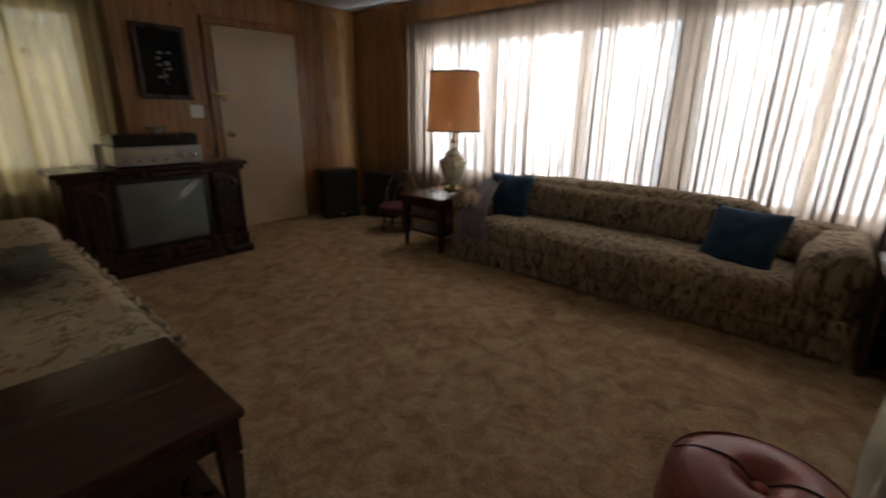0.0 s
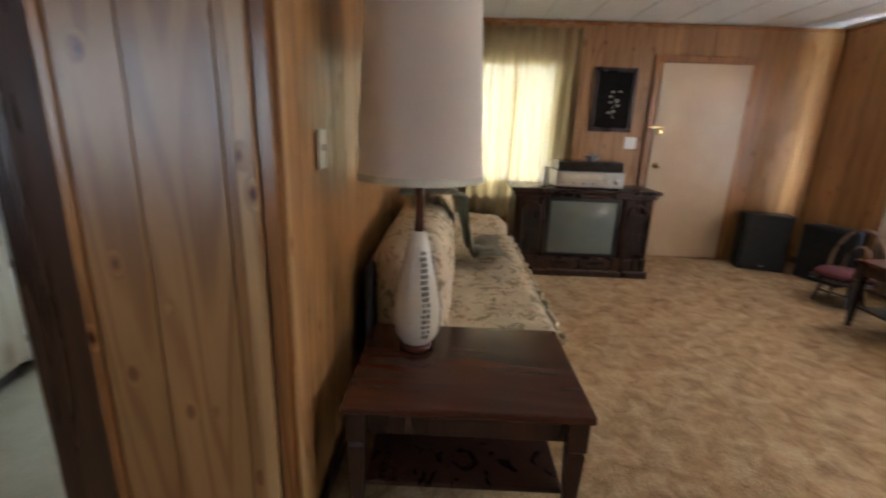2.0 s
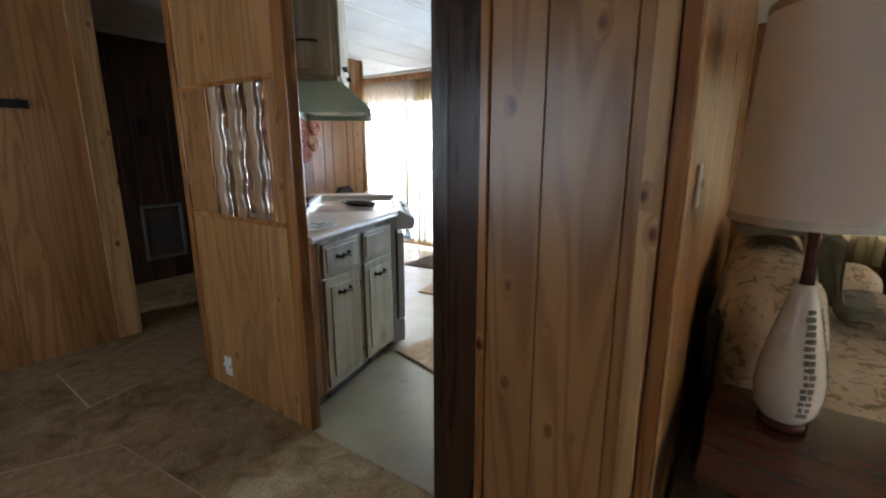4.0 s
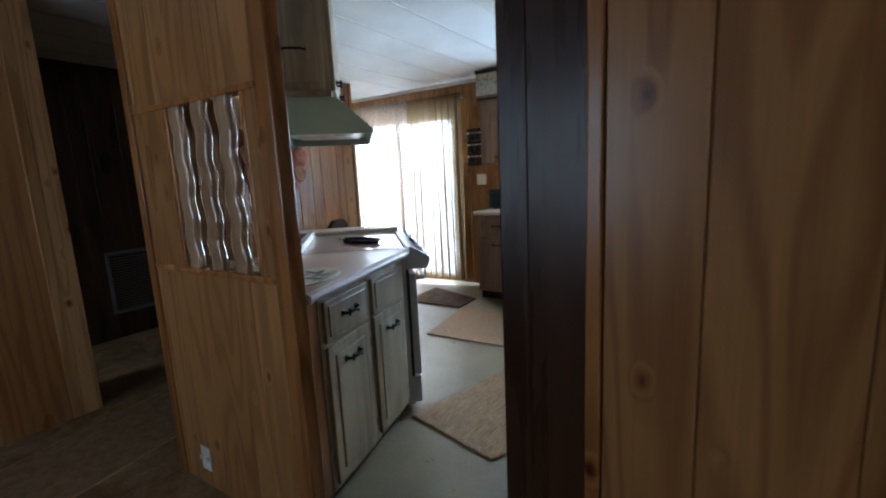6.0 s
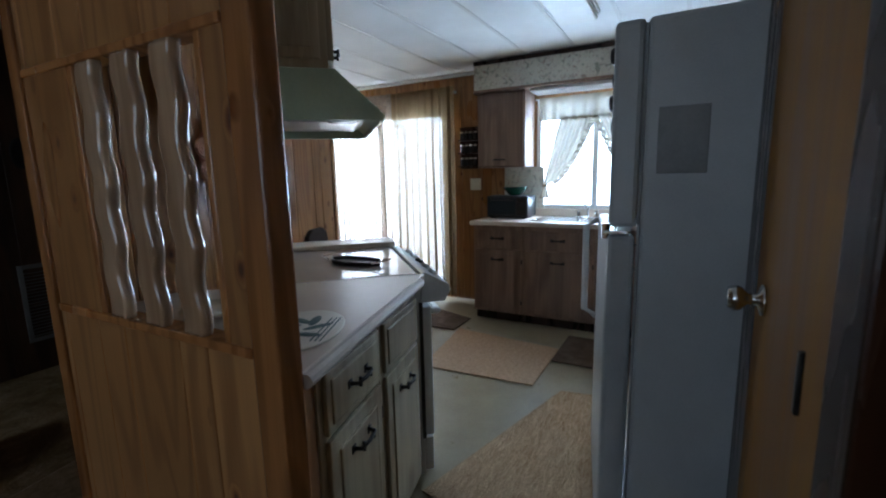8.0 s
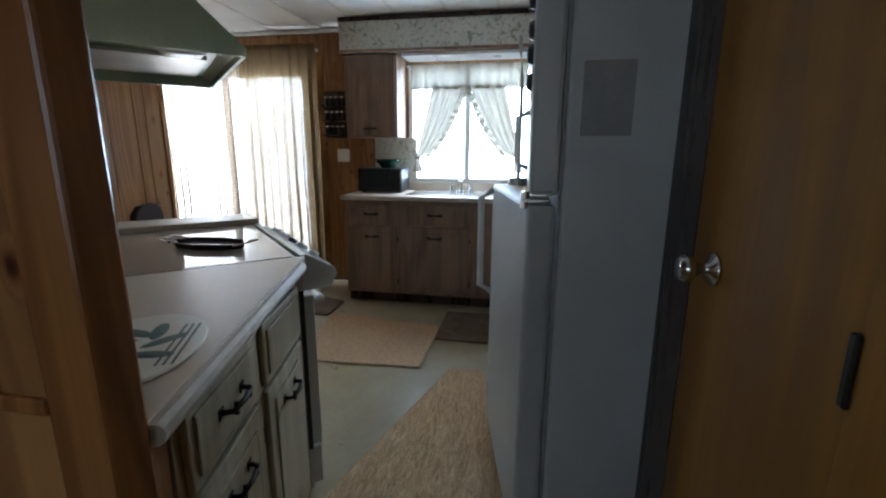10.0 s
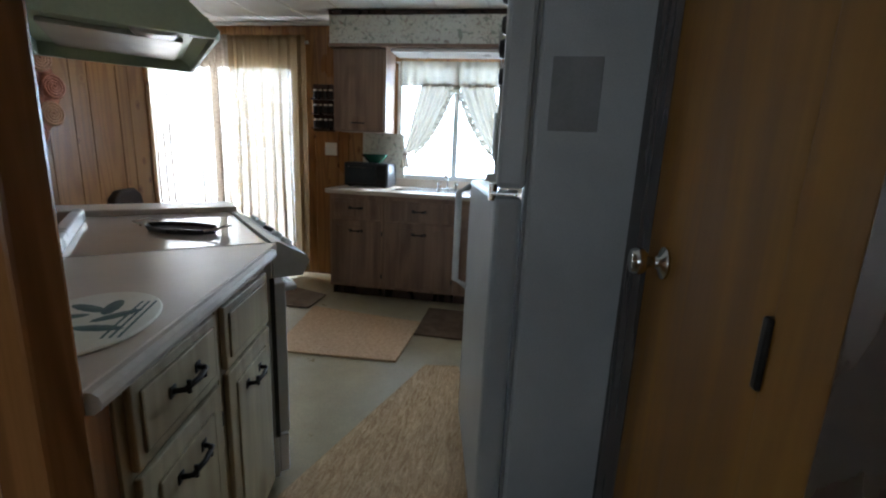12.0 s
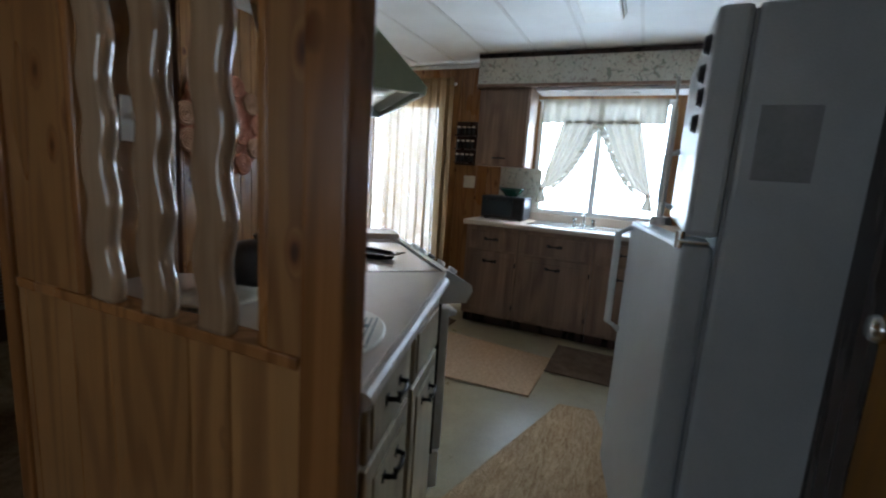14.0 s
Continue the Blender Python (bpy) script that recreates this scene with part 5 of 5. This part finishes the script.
# range hood and the cabinet over it
hd = thing("range_hood", BX, BY, 0, SA, "avocado green enamel range hood with lamp", "range hood")
HX0, HX1 = -0.12, 0.64
side = [(0.62, 1.53), (0.145, 1.53), (0.135, 1.55), (0.30, 1.70), (0.62, 1.70)]
spin = Matrix(((0, 0, 1, 0), (1, 0, 0, 0), (0, 1, 0, 0), (0, 0, 0, 1)))
part("side_panel", moved(prism(side, HX0, HX0 + 0.012, 0.003), spin), HOOD, hd)
part("side_panel", moved(prism(side, HX1 - 0.012, HX1, 0.003), spin), HOOD, hd)
part("canopy", moved(prism([(0.137, 1.553), (0.300, 1.70), (0.62, 1.70), (0.62, 1.69), (0.305, 1.69), (0.147, 1.551)], HX0 + 0.012, HX1 - 0.012), spin), HOOD, hd)
part("front_lip", box(HX0 + 0.012, 0.136, 1.53, HX1 - 0.012, 0.147, 1.552, 0.003), HOOD, hd)
part("back_panel", box(HX0 + 0.012, 0.606, 1.53, HX1 - 0.012, 0.62, 1.69, 0.002), HOOD, hd)
part("underside", box(HX0 + 0.012, 0.16, 1.575, HX1 - 0.012, 0.606, 1.583), HOOD, hd)
part("grease_filter", box(HX0 + 0.30, 0.20, 1.560, HX1 - 0.06, 0.55, 1.575, 0.003), SILVER, hd, "mesh grease filter")
part("lamp_lens", cushion(HX0 + 0.05, 0.225, 1.535, HX0 + 0.16, 0.335, 1.577, 0.004, 0.0, 8), LENS, hd, "clear ribbed lamp lens", True)
part("lamp_tray", box(HX0 + 0.035, 0.22, 1.562, HX0 + 0.175, 0.56, 1.575, 0.004), SILVER, hd)
part("switch_box", box(HX0 + 0.05, 0.16, 1.545, HX0 + 0.11, 0.20, 1.575, 0.004), BLACK, hd, "black switch box")
uc = thing("wall_cabinet", BX, BY, 0, SA, "greyed wooden wall cabinet above the range hood", "cabinet")
CX = -0.105
part("carcass", box(CX, 0.32, 1.705, CX + 0.82, 0.64, CEIL - 0.008, 0.002), GREYWOOD, uc)
for k in range(2):
    dd = part("door", box(CX + 0.01 + 0.405 * k, 0.30, 1.73, CX + 0.41 + 0.405 * k, 0.32, CEIL - 0.03, 0.004), GREYWOOD, uc)
    bar_pull(dd, CX + 0.21 + 0.405 * k, 0.30, 1.80, 0.09, out=-1)
sp = part("side_panel", box(CX - 0.014, 0.345, 1.73, CX, 0.62, CEIL - 0.03, 0.004), GREYWOOD, uc)
part("panel_field", box(CX - 0.019, 0.375, 1.765, CX - 0.012, 0.59, CEIL - 0.06, 0.004), GREYWOOD, sp)
part("handle", tube([(CX - 0.016, 0.42, 1.91), (CX - 0.04, 0.44, 1.91), (CX - 0.04, 0.51, 1.91), (CX - 0.016, 0.53, 1.91)], 0.006, 8), IRON, sp)

# refrigerator with the lower door ajar
fr = thing("refrigerator", -0.795, -0.385, 0, 0, "white textured refrigerator, freezer on top, lower door ajar", "refrigerator")
part("body", box(-0.74, 0.085, 0.02, 0.0, 0.80, 1.735, 0.012), FRIDGE, fr)
fz = part("freezer_door", box(-0.74, 0.0, 1.175, 0.0, 0.078, 1.735, 0.014), FRIDGE, fr)
part("freezer_handle", tube([(-0.69, 0.0, 1.22), (-0.69, -0.045, 1.24), (-0.69, -0.045, 1.42), (-0.69, 0.0, 1.44)], 0.012, 10), WHITE, fz, smooth=True)
part("gasket", box(-0.73, 0.078, 0.06, -0.004, 0.086, 1.72), MAGNETGREY, fr)
DO = 11
ld = box(-0.74, 0.0, 0.07, 0.0, 0.076, 1.152, 0.014)
turn_door = Matrix.Translation((0, 0.04, 0)) @ Matrix.Rotation(radians(DO), 4, "Z") @ Matrix.Translation((0, -0.04, 0))
lo = part("fridge_door", moved(ld, turn_door), FRIDGE, fr)
part("door_handle", moved(tube([(-0.70, 0.0, 1.13), (-0.70, -0.05, 1.10), (-0.70, -0.05, 0.72), (-0.70, 0.0, 0.69)], 0.014, 10), turn_door), WHITE, lo, "long white bar handle", True)
part("hinge_bracket", box(-0.10, -0.012, 1.155, 0.006, 0.06, 1.166, 0.003), CHROME, fr, "chrome hinge bracket")
part("hinge_pin", lathe([(0, 1.14), (0.012, 1.14), (0.012, 1.185), (0, 1.185)], 14, -0.012, -0.006), CHROME, fr)
part("kick_grille", box(-0.73, 0.02, 0.0, -0.01, 0.1, 0.055, 0.004), BLACK, fr)
mg = thing("magnet_sheet", -0.794, -0.265, 1.325, 0, "plain grey magnetic sheet on the refrigerator side", "magnet")
part("sheet", box(0.0, 0.0, 0, 0.003, 0.12, 0.175, 0.001), MAGNETGREY, mg)
for k, (z, y) in enumerate(((1.66, -0.2), (1.60, -0.28), (1.53, -0.18), (1.47, -0.3))):
    m_ = thing("fridge_magnet", -1.0 - 0.05 * (k % 2) + 0.14, -0.386, z, 0, "small dark novelty fridge magnet", "magnet", "magnets on the freezer door")
    part("disc", moved(lathe([(0, 0), (0.026, 0), (0.02, 0.014), (0, 0.018)], 14), AX_MY), BLACK, m_)
tl = thing("ladle", -1.42, -0.42, 1.155, 0, "steel tool hanging beside the freezer handle", "utensil")
part("rod", tube([(0, 0, 0.0), (0, 0, 0.42), (0.03, -0.01, 0.5), (0.06, -0.01, 0.54)], 0.007, 8), SILVER, tl)
part("base", lathe([(0, 0), (0.04, 0), (0.035, 0.03), (0, 0.03)], 16), SILVER, tl)

# sink run along the west wall
SX = -3.12
y = -1.87
for w, lab, dr in ((0.47, "greyish brown base cabinet with drawer, by the switch", True), (0.60, "greyish brown sink base cabinet with false drawer front", True),
                   (0.47, "greyish brown base cabinet with drawer", True), (0.6, "greyish brown base cabinet under the counter end", True)):
    base_unit(SX, y + w, -90, w, WEST * -1 - 3.12 - 0.01, 0.885, SINKWOOD, lab, dr, "sink cabinets")
    y += w + 0.003
kt = part("sink_counter", box(WEST + 0.008, -1.90, 0.887, SX + 0.03, 0.30, 0.925, 0.008), LAMINATE)
tagged(kt, "pale laminate counter along the window wall", "countertop")
part("upstand", box(WEST + 0.008, -1.90, 0.925, WEST + 0.025, 0.30, 1.0, 0.003), LAMINATE, kt)
sk = thing("kitchen_sink", -3.42, -0.95, 0.925, 0, "steel double sink set in the counter", "sink")
for n, a in (("rim", (-0.22, -0.42, 0, 0.22, -0.39, 0.006)), ("rim", (-0.22, 0.39, 0, 0.22, 0.42, 0.006)), ("rim", (-0.22, -0.39, 0, -0.19, 0.39, 0.006)), ("rim", (0.19, -0.39, 0, 0.22, 0.39, 0.006)), ("basin", (-0.19, -0.39, 0.0005, 0.19, 0.39, 0.003))):
    part(n, box(*a, 0.001), CHROME, sk)
fc = thing("faucet", -3.60, -0.95, 0.926, 0, "chrome kitchen faucet with arched spout", "faucet")
part("base_plate", box(-0.025, -0.10, 0, 0.025, 0.10, 0.012, 0.005), CHROME, fc)
part("spout", tube([(0, 0, 0.012), (0, 0, 0.10), (0.04, 0, 0.15), (0.11, 0, 0.15), (0.16, 0, 0.11)], 0.010, 10), CHROME, fc, smooth=True)
for s in (-1, 1):
    part("tap", lathe([(0, 0.012), (0.018, 0.012), (0.014, 0.04), (0.022, 0.05), (0.018, 0.065), (0, 0.066)], 14, 0, 0.08 * s), CHROME, fc)
so_ = thing("soffit_box", WEST + 0.008, -1.96, 0, 0, "dropped soffit papered in faded floral wallpaper", "soffit", kind="structure")
part("paper_front", box(0.0, 0.0, 2.10, 0.335, PART - 0.1 + 1.95, CEIL - 0.008, 0.003), WALLPAPER, so_)
part("top_trim", box(0.335, 0.0, CEIL - 0.045, 0.347, PART - 0.1 + 1.95, CEIL - 0.009, 0.003), WALNUT, so_)
part("bottom_trim", box(0.0, -0.006, 2.075, 0.347, PART - 0.1 + 1.95, 2.10, 0.003), SINKWOOD, so_)
part("light_valance", box(0.05, 0.52, 2.045, 0.30, 1.75, 2.073, 0.006), WHITE, so_, "white under-soffit light fixture")
wc = thing("wall_cabinet", WEST + 0.008, -1.94, 1.40, 0, "greyish brown wall cabinet beside the sink window", "cabinet")
part("carcass", box(0, 0, 0, 0.30, 0.46, 0.672, 0.002), SINKWOOD, wc)
wd = part("door", box(0.30, 0.012, 0.012, 0.318, 0.448, 0.66, 0.005), SINKWOOD, wc)
part("handle", tube([(0.318, 0.16, 0.07), (0.34, 0.18, 0.07), (0.34, 0.26, 0.07), (0.318, 0.28, 0.07)], 0.006, 8), IRON, wd)
bs = thing("splash_panel", WEST + 0.009, -1.78, 1.0, 0, "floral papered backsplash panel behind the microwave", "panel", kind="structure")
part("panel", box(0, 0, 0.002, 0.01, 0.40, 0.40, 0.002), WALLPAPER, bs)
mw = thing("toaster_oven", -3.50, -1.84, 0.926, 0, "small black countertop oven with glass door", "oven")
part("case", box(-0.13, 0.0, 0.012, 0.14, 0.40, 0.21, 0.01), BLACK, mw)
part("glass_door", box(0.14, 0.02, 0.04, 0.15, 0.29, 0.19, 0.003), dark_glass("oven_glass", (0.02, 0.03, 0.035), 0.1), mw)
part("control_strip", box(0.14, 0.30, 0.03, 0.148, 0.385, 0.195, 0.003), IRON, mw)
part("door_handle", tube([(0.15, 0.05, 0.175), (0.168, 0.06, 0.175), (0.168, 0.25, 0.175), (0.15, 0.26, 0.175)], 0.006, 8), IRON, mw)
for yy in (0.04, 0.36):
    part("foot", box(-0.1, yy - 0.012, 0, 0.11, yy + 0.012, 0.012), BLACK, mw)
gb = thing("green_bowl", -3.49, -1.60, 1.137, 0, "green glazed bowl on top of the small oven", "bowl")
part("bowl", lathe([(0, 0), (0.05, 0), (0.06, 0.008), (0.11, 0.06), (0.118, 0.075), (0.112, 0.075), (0.055, 0.016), (0, 0.012)], 28), GREENGLASS, gb, smooth=True)
sr = thing("spice_rack", WEST + 0.008, -2.27, 1.40, 0, "dark wall rack with three rows of small spice jars", "rack")
part("back_board", box(0, 0, 0, 0.012, 0.22, 0.42, 0.003), WALNUT, sr)
for k in range(3):
    z = 0.02 + 0.13 * k
    part("shelf", box(0.012, 0, z, 0.06, 0.22, z + 0.012, 0.002), WALNUT, sr)
    for q in range(4):
        jr = part("spice_jar", lathe([(0, z + 0.012), (0.019, z + 0.012), (0.019, z + 0.07), (0.015, z + 0.078), (0, z + 0.078)], 14, 0.036, 0.035 + 0.05 * q), BLACK, sr)
        part("lid", lathe([(0.017, z + 0.076), (0.017, z + 0.092), (0, z + 0.093)], 14, 0.036, 0.035 + 0.05 * q), CERAMIC, jr)
plate("light_switch", WEST + 0.008, -2.10, 1.24, 90, "ivory double switch plate beside the kitchen counter", 2, 0.12)

# sink window curtains: ruffled valance and tied-back panels
kc = thing("tieback_curtains", WEST + 0.05, -1.46, 1.0, 90, "white floral tieback curtains with ruffled valance", "curtain")


def valance(u, v):
    amp = 0.018 * (1.2 - v)
    return (0.04 + 1.02 * u, -amp * math.sin(u * 70) - 0.02, 0.82 + 0.20 * v - (0.012 * abs(math.sin(u * 35)) if v < 0.1 else 0))


part("valance", sheet(valance, 150, 8), LACE, kc, smooth=True)
for sgn, x_in, x_out in ((1, 0.52, 0.10), (-1, 0.56, 1.0)):
    def panel(u, v, x_in=x_in, x_out=x_out):
        # v from the tie (0) to the rod (1); gathered at the tie
        inner = x_out + (x_in - x_out) * (v ** 0.55)
        outer = x_out + (0.15 * v - 0.02) * (1 if x_in > x_out else -1)
        x = outer + (inner - outer) * u
        z = 0.22 + 0.62 * v
        return (x, 0.012 * math.sin(u * 26) * (0.4 + v) - 0.012, z)
    part("panel", sheet(panel, 60, 16), LACE, kc, smooth=True)
    part("ruffle", sheet(lambda u, v, p=panel: (p(1, u)[0] + (v - 0.2) * 0.05 * (1 if x_in > x_out else -1) + 0.006 * math.sin(u * 60), -0.03 - 0.012 * math.sin(u * 75), p(1, u)[2] - 0.01), 90, 3), LACE, kc, smooth=True)
    part("tail", sheet(lambda u, v: (x_out + (u - 0.5) * 0.07 * (1.4 - v), -0.02 + 0.01 * math.sin(u * 20), 0.10 + 0.13 * v), 16, 6), LACE, kc, smooth=True)
    part("tie_band", moved(lathe([(0.022, 0), (0.026, 0.012), (0.022, 0.024)], 16), Matrix.Translation((x_out, -0.015, 0.215))), LACE, kc)
part("curtain_rod", tube([(0.0, -0.005, 1.01), (1.12, -0.005, 1.01)], 0.008, 8), WHITE, kc)

curtain("slider_curtain", (WEST + 0.10, -2.30), (WEST + 0.10, -3.05), 0.05, 2.22, 8, 0.04, TANSHEER, "tan open-weave drapes drawn across the sliding door", 8, fold=0.6)
curtain("slider_curtain", (WEST + 0.12, -3.05), (WEST + 0.12, -4.15), 0.05, 2.22, 14, 0.03, THINSHEER, "thin ivory sheer at the sliding glass door", 9)

# dining corner
dc = thing("dining_chair", -1.93, -2.40, 0, 200, "dark brown padded dining chair with rounded back", "chair")
dc.scale = (0.86, 0.9, 0.96)
part("seat", cushion(-0.22, -0.22, 0.42, 0.22, 0.22, 0.49, 0.015, 0.004, 10, 21), DARKPAD, dc, smooth=True)
part("backrest", moved(prism([(-0.21, 0.0), (0.21, 0.0), (0.22, 0.25), (0.18, 0.36), (0.10, 0.40), (-0.10, 0.40), (-0.18, 0.36), (-0.22, 0.25)], 0.0, 0.05, 0.015), Matrix.Translation((0, 0.24, 0.61)) @ Matrix.Rotation(radians(90), 4, "X")), DARKPAD, dc, "dark brown padded back")
for x in (-0.19, 0.19):
    part("back_post", tube([(x, 0.21, 0.44), (x, 0.23, 0.62)], 0.014, 8), IRON, dc)
    for q in (-0.19, 0.19):
        part("leg", tube([(x, q, 0.43), (x * 1.12, q * 1.12, 0.0)], 0.012, 8), IRON, dc)
bq = thing("wall_basket", -1.80, DINE + 0.012, 1.52, 0, "large round wicker basket of wound rosettes hung on the wall", "basket")
bq.scale = (0.92, 1, 0.92)
flat = AX_MY @ Matrix.Diagonal((1, 1, -1, 1))


def rosette(cx, cy, r, z):
    """A small flat spiral of wound cane."""
    turns = [(cx + (r - 0.011 - (r - 0.018) * k / 60) * math.cos(k * 0.42), cy + (r - 0.011 - (r - 0.018) * k / 60) * math.sin(k * 0.42), z) for k in range(61)]
    bm = tube(turns, 0.011, 6)
    join(bm, moved(lathe([(0, -0.008), (r - 0.008, -0.008), (r - 0.008, -0.002), (0, -0.002)], 20), Matrix.Translation((cx, cy, z))))
    return moved(bm, flat)


part("rosette", rosette(0, 0, 0.115, 0.014), WICKERPALE, bq, smooth=True)
for n_, rad, r, z, tone in ((6, 0.185, 0.080, 0.022, WICKER), (11, 0.325, 0.092, 0.040, WICKERPALE)):
    for k in range(n_):
        a = 2 * math.pi * (k + 0.3) / n_
        part("rosette", rosette(rad * math.cos(a), rad * math.sin(a), r, z), WICKER if k % 2 else tone, bq, smooth=True)
part("backing", moved(lathe([(0, 0.0), (0.36, 0.012), (0.37, 0.024), (0.30, 0.018), (0, 0.006)], 44), flat), WICKER, bq, smooth=True)
part("rim_coil", moved(lathe([(0.236, 0.028), (0.25, 0.040), (0.264, 0.028), (0.25, 0.018), (0.236, 0.028)], 44), flat), WICKER, bq, smooth=True)
plate("wall_telephone_plate", -0.28, -1.782, 1.38, 180, "small ivory plate on the panelling behind the slats", 1, 0.07, 0.12)


# rugs
def rug(name, pts, mat, label, h=0.012, z=0.0, edge=None):
    th = thing(name, 0, 0, z, 0, label, "rug")
    part("rug_body", prism(pts, 0.002, h, 0.004), mat, th)
    cx, cy = sum(p[0] for p in pts) / len(pts), sum(p[1] for p in pts) / len(pts)
    loop = [(cx + (x - cx) * 1.006, cy + (y - cy) * 1.006, h * 0.5) for x, y in pts]
    for a, b in zip(loop, loop[1:] + loop[:1]):
        part("binding", tube([a, b], h * 0.48, 6), edge or mat, th)
    return th


rug("kitchen_rug", [(-0.89, -1.10), (-0.76, -0.55), (-0.97, -0.43), (-1.45, -0.42), (-2.05, -0.60), (-2.02, -0.79)], STREAKY, "tan loop-pile rug on the vinyl floor", z=-0.005)
rug("kitchen_rug", [(-1.99, -1.76), (-2.03, -0.98), (-2.68, -0.97), (-2.78, -1.86)], RUG, "tan loop-pile rug before the sink cabinets", z=-0.005)
rug("kitchen_mat", [(-2.46, -0.96), (-2.45, -0.15), (-3.0, -0.15), (-3.0, -0.96)], RUGDARK, "dark brown mat by the sink", z=-0.005)
rug("kitchen_mat", [(-2.75, -1.90), (-2.72, -2.55), (-3.30, -2.55), (-3.08, -1.90)], RUGDARK, "dark brown mat at the sliding door", z=-0.005)
rug("hall_mat", [(0.52, -2.56), (0.54, -1.98), (-0.28, -2.14), (-0.50, -2.76)], HALLMAT, "tan carpet mat in the hall opening", h=0.01, edge=RUG)
rug("hall_runner", [(0.58, -1.49), (0.98, -1.70), (1.6, -0.4), (0.52, -0.80)], HALLMAT, "tan carpet mat before the panelled wall", h=0.01, edge=RUG)

# hall
hk = thing("coat_hook_rail", 0.52, -2.872, 1.585, 180, "black iron coat hook rail on the panelled wall", "coat hook")
part("rail", box(-0.2, -0.022, -0.025, 0.18, 0.0, 0.025, 0.006), IRON, hk)
for k in range(3):
    part("hook", tube([(-0.14 + 0.13 * k, -0.02, 0.0), (-0.14 + 0.13 * k, -0.05, -0.02), (-0.14 + 0.13 * k, -0.06, 0.01), (-0.14 + 0.13 * k, -0.06, 0.03)], 0.006, 8), IRON, hk)
vg = thing("return_air_grille", -0.88, BACK + 0.009, 0.22, 180, "painted steel return air grille low on the dark wall", "vent")
for n, a in (("frame", (-0.2, -0.01, 0, 0.2, 0, 0.03)), ("frame", (-0.2, -0.01, 0.53, 0.2, 0, 0.56)), ("frame", (-0.2, -0.01, 0.03, -0.17, 0, 0.53)), ("frame", (0.17, -0.01, 0.03, 0.2, 0, 0.53))):
    part(n, box(*a, 0.002), MAGNETGREY, vg)
for k in range(20):
    part("slat", moved(box(-0.17, -0.012, -0.008, 0.17, 0.0, -0.004), Matrix.Translation((0, 0.006, 0.05 + 0.024 * k)) @ Matrix.Rotation(radians(25), 4, "X")), MAGNETGREY, vg)
hp = thing("small_wall_plaque", -0.80, BACK + 0.009, 1.55, 180, "small dark plaque hanging in the hall", "plaque")
part("plaque", moved(lathe([(0, 0), (0.07, 0), (0.075, 0.012), (0.06, 0.016), (0, 0.012)], 24), AX_MY @ Matrix.Diagonal((0.7, 1.4, 1, 1))), BLACK, hp)
cl = thing("ceiling_light", -1.98, -0.86, CEIL - 0.072, 90, "white fluorescent ceiling fixture, switched off", "ceiling light")
part("housing", box(-0.13, -0.62, 0.04, 0.13, 0.62, 0.068, 0.006), WHITE, cl)
part("diffuser", box(-0.12, -0.60, 0.0, 0.12, 0.60, 0.04, 0.015), PLATE, cl)

# boards of the panelled walls
lay_boards()
